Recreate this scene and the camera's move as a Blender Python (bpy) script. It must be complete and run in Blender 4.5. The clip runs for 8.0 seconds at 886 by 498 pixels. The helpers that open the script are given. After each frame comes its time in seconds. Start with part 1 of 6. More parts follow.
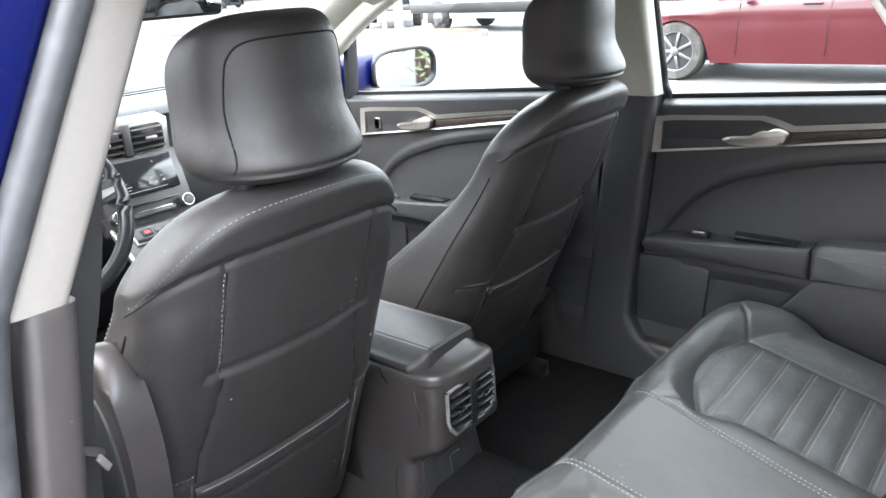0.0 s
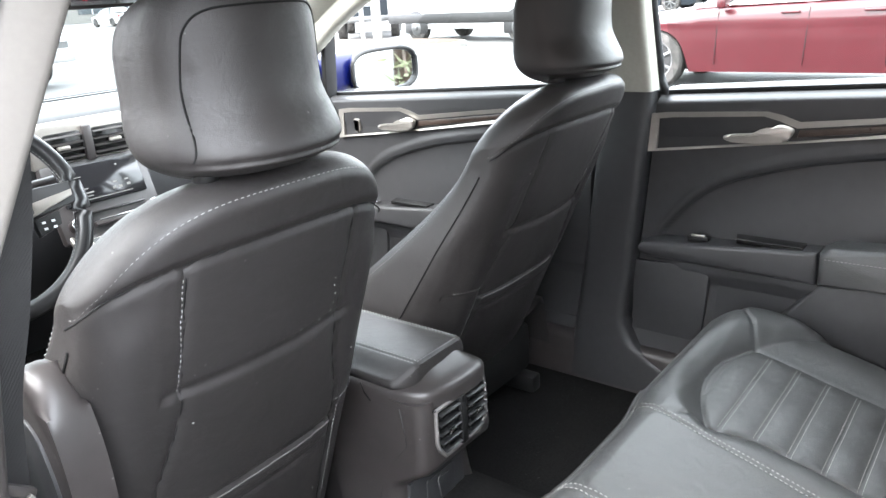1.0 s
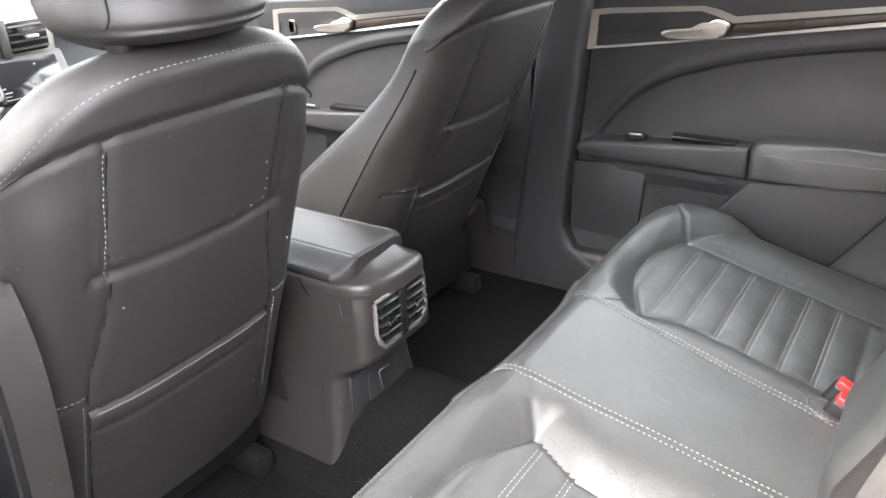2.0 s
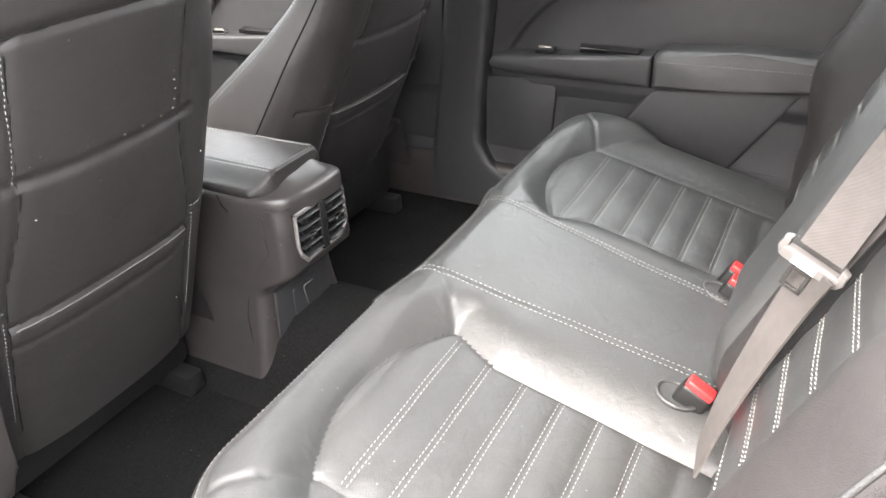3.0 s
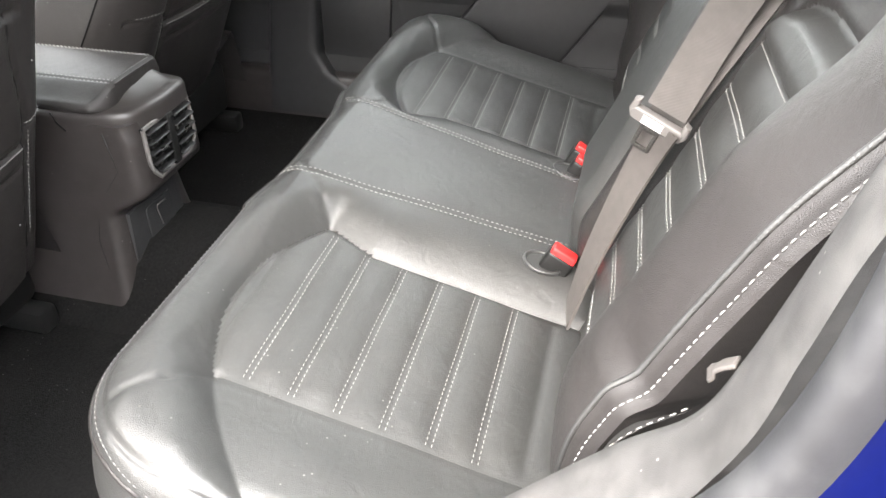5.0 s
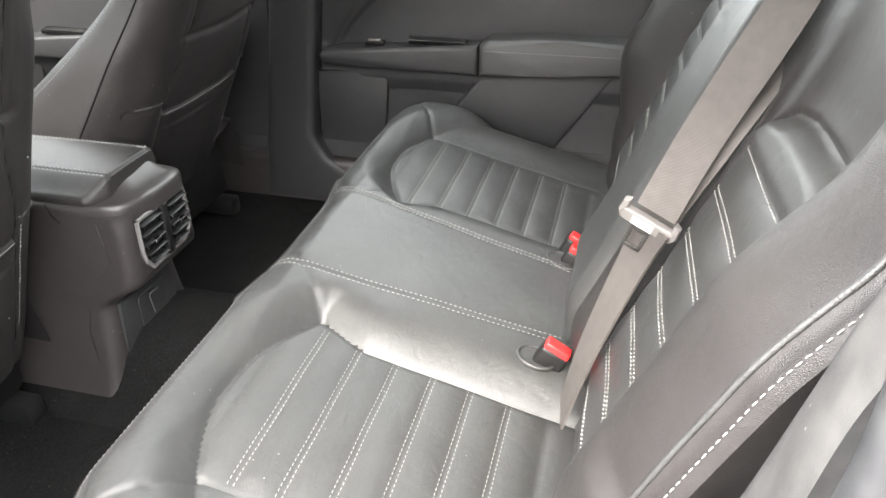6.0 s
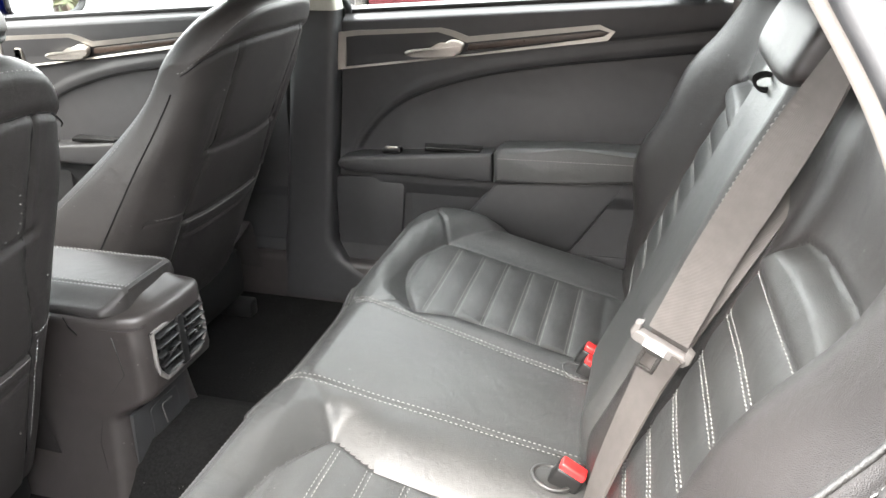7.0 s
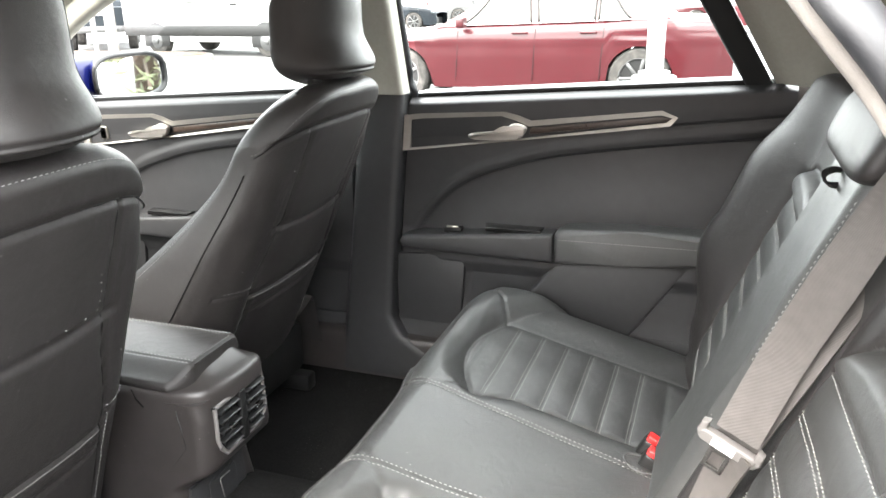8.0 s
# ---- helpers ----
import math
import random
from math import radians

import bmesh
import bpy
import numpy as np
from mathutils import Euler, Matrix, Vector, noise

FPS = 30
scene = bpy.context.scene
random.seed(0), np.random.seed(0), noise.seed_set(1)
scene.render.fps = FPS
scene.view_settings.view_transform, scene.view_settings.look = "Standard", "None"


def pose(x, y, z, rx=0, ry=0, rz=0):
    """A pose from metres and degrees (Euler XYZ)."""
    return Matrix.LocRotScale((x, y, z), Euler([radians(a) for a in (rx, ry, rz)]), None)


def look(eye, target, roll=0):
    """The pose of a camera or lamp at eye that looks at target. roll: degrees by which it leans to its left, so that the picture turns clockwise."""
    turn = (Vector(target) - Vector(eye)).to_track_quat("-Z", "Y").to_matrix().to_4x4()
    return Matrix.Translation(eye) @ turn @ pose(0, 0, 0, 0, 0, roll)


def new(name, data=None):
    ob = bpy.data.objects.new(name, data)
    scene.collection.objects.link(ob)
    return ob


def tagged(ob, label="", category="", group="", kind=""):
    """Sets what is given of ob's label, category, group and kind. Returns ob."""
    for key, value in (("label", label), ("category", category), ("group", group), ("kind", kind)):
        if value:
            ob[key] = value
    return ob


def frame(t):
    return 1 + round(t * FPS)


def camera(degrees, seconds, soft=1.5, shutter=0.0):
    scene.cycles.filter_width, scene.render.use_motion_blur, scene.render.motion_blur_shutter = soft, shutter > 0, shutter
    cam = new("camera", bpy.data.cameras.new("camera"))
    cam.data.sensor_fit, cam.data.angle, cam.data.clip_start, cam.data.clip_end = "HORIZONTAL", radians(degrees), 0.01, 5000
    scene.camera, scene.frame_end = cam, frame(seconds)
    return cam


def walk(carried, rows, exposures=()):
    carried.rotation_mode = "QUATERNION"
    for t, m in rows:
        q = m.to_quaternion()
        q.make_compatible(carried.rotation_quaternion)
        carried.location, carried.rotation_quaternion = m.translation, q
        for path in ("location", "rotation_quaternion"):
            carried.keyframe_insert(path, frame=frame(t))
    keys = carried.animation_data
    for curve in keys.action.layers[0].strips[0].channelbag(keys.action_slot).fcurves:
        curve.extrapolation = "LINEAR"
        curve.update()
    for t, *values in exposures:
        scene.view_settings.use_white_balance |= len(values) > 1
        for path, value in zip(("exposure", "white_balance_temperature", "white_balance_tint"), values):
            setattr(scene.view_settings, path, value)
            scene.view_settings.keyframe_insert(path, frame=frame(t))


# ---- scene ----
cam = camera(60.4, 8.0)
PATH = [
    (0, (-0.958, -0.811, 1.28), (0.472, 0.416, 0.609), -3.9),
    (0.5, (-0.902, -0.764, 1.257), (0.556, 0.461, 0.649), -3.4),
    (1, (-0.891, -0.736, 1.234), (0.581, 0.453, 0.587), -3.7),
    (1.5, (-0.884, -0.743, 1.204), (0.584, 0.377, 0.435), -3.5),
    (1.7, (-0.885, -0.745, 1.198), (0.587, 0.339, 0.387), -3.1),
    (2.8, (-0.931, -0.789, 1.153), (0.587, 0.117, 0.219), -3.3),
    (3, (-0.932, -0.791, 1.157), (0.585, 0.052, 0.163), -2.9),
    (3.5, (-0.968, -0.792, 1.155), (0.565, -0.081, 0.086), -2.7),
    (4, (-1.007, -0.76, 1.136), (0.524, -0.24, -0.042), -1.4),
    (4.2, (-1.012, -0.76, 1.134), (0.514, -0.291, -0.072), -1.1),
    (5.3, (-0.993, -0.755, 1.129), (0.609, -0.376, -0.007), 0.2),
    (5.5, (-0.988, -0.757, 1.134), (0.634, -0.366, 0.032), 0.1),
    (6, (-0.974, -0.761, 1.155), (0.7, -0.338, 0.146), -0.3),
    (6.5, (-0.959, -0.761, 1.175), (0.763, -0.305, 0.268), -0.7),
    (7, (-0.954, -0.768, 1.191), (0.806, -0.269, 0.384), -1.1),
    (7.5, (-0.961, -0.769, 1.203), (0.82, -0.21, 0.487), -1.3),
    (8, (-0.957, -0.76, 1.214), (0.824, -0.105, 0.58), -1.3),
]
LIGHTS = [(0, 3.5, 6200, 11), (1, 3.65, 6250, 11), (1.5, 4.0, 6400, 13), (3, 4.0, 6750, 14), (4, 3.66, 6850, 14), (5.5, 3.54, 6750, 11), (6.5, 3.8, 6750, 11), (8, 3.74, 6700, 10)]
walk(cam, [(t, look(eye, target, roll)) for t, eye, target, roll in PATH], LIGHTS)

# ---- world and light ----
GROUND = -0.15
world = bpy.data.worlds.new("overcast")
scene.world = world
world.use_nodes = True
wn = world.node_tree.nodes
sky = wn.new("ShaderNodeTexSky")
sky.sky_type, sky.sun_disc = "NISHITA", False
sky.sun_elevation, sky.sun_rotation = radians(50), radians(288)
sky.air_density, sky.dust_density, sky.ozone_density = 1.0, 4.0, 1.0
pale = wn.new("ShaderNodeMix")
pale.data_type = "RGBA"
pale.inputs[0].default_value = 0.88
pale.inputs[7].default_value = (5.75, 6.0, 6.1, 1)
world.node_tree.links.new(sky.outputs[0], pale.inputs[6])
world.node_tree.links.new(pale.outputs[2], wn["Background"].inputs[0])
wn["Background"].inputs[1].default_value = 0.31
sun = new("sun", bpy.data.lights.new("sun", "SUN"))
sun.data.energy, sun.data.angle, sun.data.color = 1.0, radians(60), (1.0, 0.945, 0.89)
sun.rotation_euler = Euler((radians(40), 0, radians(-108)))


# ---- materials ----
def material(name, colour, rough=0.5, metal=0.0, var=0.12, scale=30.0, bump=0.0, bump_scale=400.0, kind="noise", spec=0.5, coat=0.0, second=None, second_scale=4.0, second_amount=0.0, ior=1.5, wrinkle=0.0, sheen=0.0, dust=0.0, dust_scale=90.0):
    """A principled material with two scales of variation in colour, a roughness that follows them and fine relief."""
    m = bpy.data.materials.new(name)
    m.use_nodes = True
    nt = m.node_tree
    n, l = nt.nodes, nt.links
    b = n["Principled BSDF"]
    b.inputs["Metallic"].default_value = metal
    b.inputs["Specular IOR Level"].default_value = spec
    b.inputs["IOR"].default_value = ior
    b.inputs["Coat Weight"].default_value = coat
    b.inputs["Sheen Weight"].default_value = sheen
    tc = n.new("ShaderNodeTexCoord")
    fine = n.new("ShaderNodeTexNoise")
    fine.inputs["Scale"].default_value, fine.inputs["Detail"].default_value = scale, 6
    l.new(tc.outputs["Object"], fine.inputs["Vector"])
    ramp = n.new("ShaderNodeMapRange")
    ramp.inputs[1].default_value, ramp.inputs[2].default_value = 0.3, 0.7
    ramp.inputs[3].default_value, ramp.inputs[4].default_value = 1 - var, 1 + var
    l.new(fine.outputs[0], ramp.inputs[0])
    mul = n.new("ShaderNodeVectorMath")
    mul.operation = "SCALE"
    mul.inputs[0].default_value = colour
    l.new(ramp.outputs[0], mul.inputs["Scale"])
    out = mul.outputs[0]
    coarse = n.new("ShaderNodeTexNoise")
    coarse.inputs["Scale"].default_value, coarse.inputs["Detail"].default_value = second_scale, 5
    l.new(tc.outputs["Object"], coarse.inputs["Vector"])
    if second:
        fac = n.new("ShaderNodeMapRange")
        fac.inputs[1].default_value, fac.inputs[2].default_value = 0.5, 0.72
        fac.inputs[3].default_value, fac.inputs[4].default_value = 0.0, second_amount
        l.new(coarse.outputs[0], fac.inputs[0])
        mix = n.new("ShaderNodeMix")
        mix.data_type = "RGBA"
        mix.inputs[7].default_value = (*second, 1)
        l.new(fac.outputs[0], mix.inputs[0])
        l.new(out, mix.inputs[6])
        out = mix.outputs[2]
    if dust:
        spots = n.new("ShaderNodeTexVoronoi")
        spots.inputs["Scale"].default_value = dust_scale
        l.new(tc.outputs["Object"], spots.inputs["Vector"])
        near = n.new("ShaderNodeMapRange")
        near.inputs[1].default_value, near.inputs[2].default_value = 0.10, 0.06
        l.new(spots.outputs["Distance"], near.inputs[0])
        patch = n.new("ShaderNodeTexNoise")
        patch.inputs["Scale"].default_value = 11
        l.new(tc.outputs["Object"], patch.inputs["Vector"])
        some = n.new("ShaderNodeMapRange")
        some.inputs[1].default_value, some.inputs[2].default_value, some.inputs[4].default_value = 0.56, 0.64, dust
        l.new(patch.outputs[0], some.inputs[0])
        both = n.new("ShaderNodeMath")
        both.operation = "MULTIPLY"
        l.new(near.outputs[0], both.inputs[0])
        l.new(some.outputs[0], both.inputs[1])
        dusty = n.new("ShaderNodeMix")
        dusty.data_type = "RGBA"
        dusty.inputs[7].default_value = (0.3, 0.29, 0.28, 1)
        l.new(both.outputs[0], dusty.inputs[0])
        l.new(out, dusty.inputs[6])
        out = dusty.outputs[2]
    l.new(out, b.inputs["Base Color"])
    rr = n.new("ShaderNodeMapRange")
    rr.inputs[1].default_value, rr.inputs[2].default_value = 0.25, 0.75
    rr.inputs[3].default_value, rr.inputs[4].default_value = rough * 0.85, min(1, rough * 1.15)
    l.new(coarse.outputs[0], rr.inputs[0])
    l.new(rr.outputs[0], b.inputs["Roughness"])
    if bump:
        if kind == "cells":
            t = n.new("ShaderNodeTexVoronoi")
            t.feature = "DISTANCE_TO_EDGE"
        elif kind == "weave":
            t = n.new("ShaderNodeTexWave")
            t.inputs["Distortion"].default_value = 0.4
        else:
            t = n.new("ShaderNodeTexNoise")
        t.inputs["Scale"].default_value = bump_scale
        l.new(tc.outputs["Object"], t.inputs["Vector"])
        bp = n.new("ShaderNodeBump")
        bp.inputs["Strength"].default_value, bp.inputs["Distance"].default_value = bump, 0.001
        l.new(t.outputs[0], bp.inputs["Height"])
        if wrinkle:
            w = n.new("ShaderNodeTexNoise")
            w.inputs["Scale"].default_value, w.inputs["Detail"].default_value, w.inputs["Distortion"].default_value = 38, 8, 0.6
            l.new(tc.outputs["Object"], w.inputs["Vector"])
            wb = n.new("ShaderNodeBump")
            wb.inputs["Strength"].default_value, wb.inputs["Distance"].default_value = wrinkle, 0.004
            l.new(w.outputs[0], wb.inputs["Height"])
            l.new(bp.outputs[0], wb.inputs["Normal"])
            bp = wb
        l.new(bp.outputs[0], b.inputs["Normal"])
    return m


def glass(name, tint=(1, 1, 1)):
    """Thin clear pane: light goes straight through, and the surface mirrors by Fresnel."""
    m = bpy.data.materials.new(name)
    m.use_nodes = True
    n, l = m.node_tree.nodes, m.node_tree.links
    n.remove(n["Principled BSDF"])
    clear, shine, mix, fres = n.new("ShaderNodeBsdfTransparent"), n.new("ShaderNodeBsdfGlossy"), n.new("ShaderNodeMixShader"), n.new("ShaderNodeFresnel")
    clear.inputs[0].default_value = (*tint, 1)
    shine.inputs["Roughness"].default_value = 0.02
    fres.inputs[0].default_value = 1.25
    l.new(fres.outputs[0], mix.inputs[0])
    l.new(clear.outputs[0], mix.inputs[1])
    l.new(shine.outputs[0], mix.inputs[2])
    l.new(mix.outputs[0], n["Material Output"].inputs[0])
    return m


LEATHER = material("black_leather", (0.038, 0.0386, 0.0382), 0.42, ior=1.53, spec=0.75, wrinkle=0.34, var=0.12, scale=14, bump=0.5, bump_scale=620, kind="cells", second=(0.05, 0.049, 0.047), second_scale=6, second_amount=0.35, dust=0.5, dust_scale=70)
LEATHER_BACK = material("black_vinyl", (0.0265, 0.0242, 0.0237), 0.40, ior=1.5, spec=0.45, wrinkle=0.25, var=0.08, scale=20, bump=0.4, bump_scale=900, kind="cells", second=(0.030, 0.0274, 0.0268), second_scale=7, second_amount=0.3, dust=0.35, dust_scale=60)
SOFT = material("black_soft_trim", (0.030, 0.030, 0.0312), 0.42, var=0.08, scale=40, bump=0.22, bump_scale=1300, kind="cells", second=(0.038, 0.038, 0.039), second_scale=5, second_amount=0.3)
PLASTIC = material("black_grained_plastic", (0.033, 0.0288, 0.028), 0.38, spec=0.65, var=0.1, scale=50, bump=0.25, bump_scale=1500, second=(0.042, 0.038, 0.037), second_scale=8, second_amount=0.35, dust=0.3, dust_scale=60)
TRIM = material("dark_grey_door_trim", (0.030, 0.0301, 0.0312), 0.44, spec=0.5, var=0.08, scale=50, bump=0.25, bump_scale=1500, second=(0.038, 0.038, 0.039), second_scale=6, second_amount=0.3)
DUSTY = material("dusty_black_plastic", (0.055, 0.053, 0.052), 0.62, var=0.2, scale=60, bump=0.3, bump_scale=1400, second=(0.12, 0.115, 0.11), second_scale=28, second_amount=0.4, dust=0.8, dust_scale=90)
GLOSS = material("gloss_black_plastic", (0.008, 0.008, 0.008), 0.18, var=0.05)
CARPET = material("black_carpet", (0.008, 0.0077, 0.0077), 0.95, var=0.5, scale=220, bump=1.0, bump_scale=500, second=(0.016, 0.015, 0.0145), second_scale=14, second_amount=0.35, sheen=0.0, spec=0.1, dust=0.5, dust_scale=120)
# one trim in two tones: left copy darkened against the strong light at the open door
BEIGE_DIMMED = material("beige_trim_dimmed", (0.145, 0.132, 0.119), 0.75, var=0.04, scale=120, bump=0.3, bump_scale=1500)
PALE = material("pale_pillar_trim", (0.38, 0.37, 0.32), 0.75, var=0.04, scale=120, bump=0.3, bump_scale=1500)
DIM_THREAD = material("grey_thread", (0.17, 0.165, 0.155), 0.7, var=0.15, scale=300)
HEADLINER = material("beige_headliner", (0.66, 0.63, 0.58), 0.9, var=0.05, scale=200, bump=0.4, bump_scale=900)
RUBBER = material("grey_rubber_seal", (0.021, 0.0213, 0.0233), 0.6, var=0.15, scale=60, bump=0.1, bump_scale=600, second=(0.1, 0.1, 0.1), second_scale=25, second_amount=0.3)
BLACK_TRIM = material("satin_black_trim", (0.012, 0.012, 0.012), 0.42, spec=0.3, var=0.08)
SATIN = material("satin_vent_plastic", (0.012, 0.012, 0.0125), 0.32, spec=0.5, var=0.06)
MATTE = material("matte_black_plastic", (0.008, 0.008, 0.008), 0.7, spec=0.2, var=0.1)
GREY_TRIM = material("satin_grey_plastic", (0.15, 0.142, 0.137), 0.4, var=0.06, scale=60)
BELT = material("charcoal_webbing", (0.072, 0.065, 0.061), 0.7, var=0.1, scale=80, bump=0.12, bump_scale=260, kind="weave")
DARK_BELT = material("black_webbing", (0.016, 0.0155, 0.016), 0.65, var=0.1, scale=80, bump=0.5, bump_scale=260, kind="weave")
STITCH = material("pale_grey_thread", (0.25, 0.25, 0.242), 0.7, var=0.15, scale=300)
SILVER = material("satin_silver_trim", (0.42, 0.395, 0.36), 0.42, 0.85, var=0.05, scale=60)
DULL_STEEL = material("dull_steel", (0.16, 0.155, 0.15), 0.45, 1.0, var=0.3, scale=400)
CHROME = material("chrome", (0.8, 0.8, 0.8), 0.15, 1.0, var=0.03)
WOOD = material("dark_wood_inlay", (0.055, 0.038, 0.03), 0.3, var=0.35, scale=25, second=(0.02, 0.014, 0.011), second_scale=50, second_amount=0.8)
RED = material("red_plastic", (0.75, 0.03, 0.03), 0.35, var=0.05)
BLUE = material("blue_car_paint", (0.0016, 0.0032, 0.036), 0.3, 0.0, spec=0.18, var=0.05, coat=0.05, scale=300)
RED_PAINT = material("red_car_paint", (0.040, 0.0011, 0.0036), 0.32, 0.0, spec=0.35, var=0.06, coat=0.4, scale=8, second=(0.050, 0.004, 0.007), second_scale=2, second_amount=0.5)
WHITE_PAINT = material("white_paint", (0.25, 0.25, 0.247), 0.5, var=0.04, scale=5)
DARK_PAINT = material("dark_car_paint", (0.012, 0.015, 0.018), 0.4, spec=0.12, var=0.1)
SILVER_PAINT = material("silver_car_paint", (0.085, 0.085, 0.085), 0.4, spec=0.2, var=0.06)
TYRE = material("tyre_rubber", (0.04, 0.038, 0.036), 0.85, spec=0.15, var=0.2, scale=30, second=(0.10, 0.093, 0.086), second_scale=9, second_amount=0.6)
# sky reflection is put into this colour, the second tone as its brighter patches
CAR_GLASS = material("car_glass_painted_reflection", (0.03, 0.037, 0.035), 0.08, var=0.1, scale=2, second=(0.07, 0.08, 0.077), second_scale=1.6, second_amount=0.6)
ALLOY = material("alloy_wheel", (0.12, 0.12, 0.12), 0.4, 0.9, var=0.05)
CONCRETE = material("pale_concrete", (0.092, 0.0906, 0.088), 0.9, var=0.15, scale=3, bump=0.4, bump_scale=60, second=(0.068, 0.0668, 0.065), second_scale=0.6, second_amount=0.6)
# brown of the added wall, warms light bounced in from the left
ADDED_WALL = material("added_wall_brown", (0.21, 0.165, 0.145), 0.8, var=0.1, scale=4, bump=0.3, bump_scale=40)
KERB = material("kerb_concrete", (0.16, 0.155, 0.142), 0.9, var=0.12, scale=8, bump=0.3, bump_scale=80)
MULCH = material("brown_mulch", (0.06, 0.041, 0.029), 0.95, var=0.4, scale=25, bump=1.0, bump_scale=60)
# tints below clear glass, set to hold down the brightness of the lot outside
GLASS = glass("side_glass_dimmed", (0.68, 0.70, 0.69))
SCREEN_GLASS = glass("windscreen_glass_dimmed", (0.42, 0.44, 0.435))
TINTED = glass("tinted_rear_glass", (0.25, 0.26, 0.26))
# pale second tone paints reflected sky onto dark glass
DARK_GLASS = material("dark_glass_painted_sky", (0.05, 0.06, 0.065), 0.08, var=0.1, scale=2, second=(0.25, 0.27, 0.28), second_scale=1.2, second_amount=0.6)
MIRROR = material("mirror_glass", (0.85, 0.87, 0.88), 0.02, 1.0, var=0.01)
SCREEN = material("dark_display", (0.01, 0.01, 0.011), 0.12, var=0.05)
ICON = material("pale_print", (0.55, 0.56, 0.56), 0.5, var=0.05)


# ---- builders ----
def thing(name, label, category, group="", kind="", at=(0, 0, 0)):
    ob = new(name)
    ob.location = at
    ob.empty_display_size = 0.1
    return tagged(ob, label, category, group, kind)


def attach(name, me, mat, parent, label="", smooth=True):
    if mat:
        me.materials.append(mat)
    me.polygons.foreach_set("use_smooth", [smooth] * len(me.polygons))
    ob = new(name, me)
    if parent:
        ob.parent = parent
        ob.matrix_parent_inverse = Matrix.Translation(-parent.matrix_basis.translation) if not parent.parent else Matrix()
    return tagged(ob, label)


def part(name, bm, mat, parent, label="", smooth=False):
    """Links a bmesh as one mesh object under a thing or a part. Coordinates are the world's."""
    bmesh.ops.recalc_face_normals(bm, faces=bm.faces)
    me = bpy.data.meshes.new(name)
    bm.to_mesh(me)
    bm.free()
    ob = attach(name, me, mat, parent, label, True)
    if not smooth:
        me.set_sharp_from_angle(angle=radians(38))
    return ob


def raw(name, verts, faces, mat, parent, label="", angle=None):
    me = bpy.data.meshes.new(name)
    me.from_pydata([tuple(v) for v in verts], [], [tuple(f) for f in faces])
    me.validate()
    ob = attach(name, me, mat, parent, label)
    if angle:
        me.set_sharp_from_angle(angle=radians(angle))
    return ob


def rbox(bm, c, size, bevel=0.004, rot=(0, 0, 0), seg=2):
    """A box with rounded edges added to bm: centre, full sizes, degrees."""
    m = pose(*c, *rot) @ Matrix.Diagonal((*size, 1))
    made = bmesh.ops.create_cube(bm, size=1, matrix=m)
    if bevel:
        edges = list({e for v in made["verts"] for e in v.link_edges})
        bmesh.ops.bevel(bm, geom=edges, offset=min(bevel, min(size) * 0.49), segments=seg, profile=0.5, affect="EDGES")
    return bm


def box(c, size, bevel=0.004, rot=(0, 0, 0), seg=2):
    return rbox(bmesh.new(), c, size, bevel, rot, seg)


def cylinder(bm, c, r, depth, axis="z", seg=24, r2=None, bevel=0.0):
    rot = {"z": (0, 0, 0), "x": (0, 90, 0), "y": (90, 0, 0)}[axis]
    made = bmesh.ops.create_cone(bm, cap_ends=True, segments=seg, radius1=r, radius2=r if r2 is None else r2, depth=depth, matrix=pose(*c, *rot))
    if bevel:
        caps = {e for v in made["verts"] for f in v.link_faces if len(f.verts) > 4 for e in f.edges}
        bmesh.ops.bevel(bm, geom=list(caps), offset=bevel, segments=2, profile=0.5, affect="EDGES")
    return bm


def slab(poly, lo, hi, axis="x", bevel=0.003, bm=None, seg=2):
    """A polygon, drawn in the plane across the axis, made solid from lo to hi, with rounded rims."""
    bm = bm or bmesh.new()
    def at(a, b, d):
        return {"x": (d, a, b), "y": (a, d, b), "z": (a, b, d)}[axis]
    low = [bm.verts.new(at(a, b, lo)) for a, b in poly]
    top = [bm.verts.new(at(a, b, hi)) for a, b in poly]
    faces = [bm.faces.new(low), bm.faces.new(top[::-1])]
    n = len(poly)
    for i in range(n):
        faces.append(bm.faces.new((low[i], low[(i + 1) % n], top[(i + 1) % n], top[i])))
    if bevel:
        edges = list({e for f in faces[:2] for e in f.edges})
        bmesh.ops.bevel(bm, geom=edges, offset=bevel, segments=seg, profile=0.5, affect="EDGES")
    return bm


def smooth_line(points, n=10, closed=False):
    """A Catmull-Rom line through points."""
    p = [np.array(q, float) for q in points]
    out, m = [], len(p)
    for i in range(m if closed else m - 1):
        a, b, c, d = (p[(i + k) % m] if closed else p[min(max(i + k, 0), m - 1)] for k in (-1, 0, 1, 2))
        for k in range(n):
            t = k / n
            out.append(0.5 * (2 * b + (c - a) * t + (2 * a - 5 * b + 4 * c - d) * t * t + (3 * b - a - 3 * c + d) * t ** 3))
    if not closed:
        out.append(p[-1])
    return out


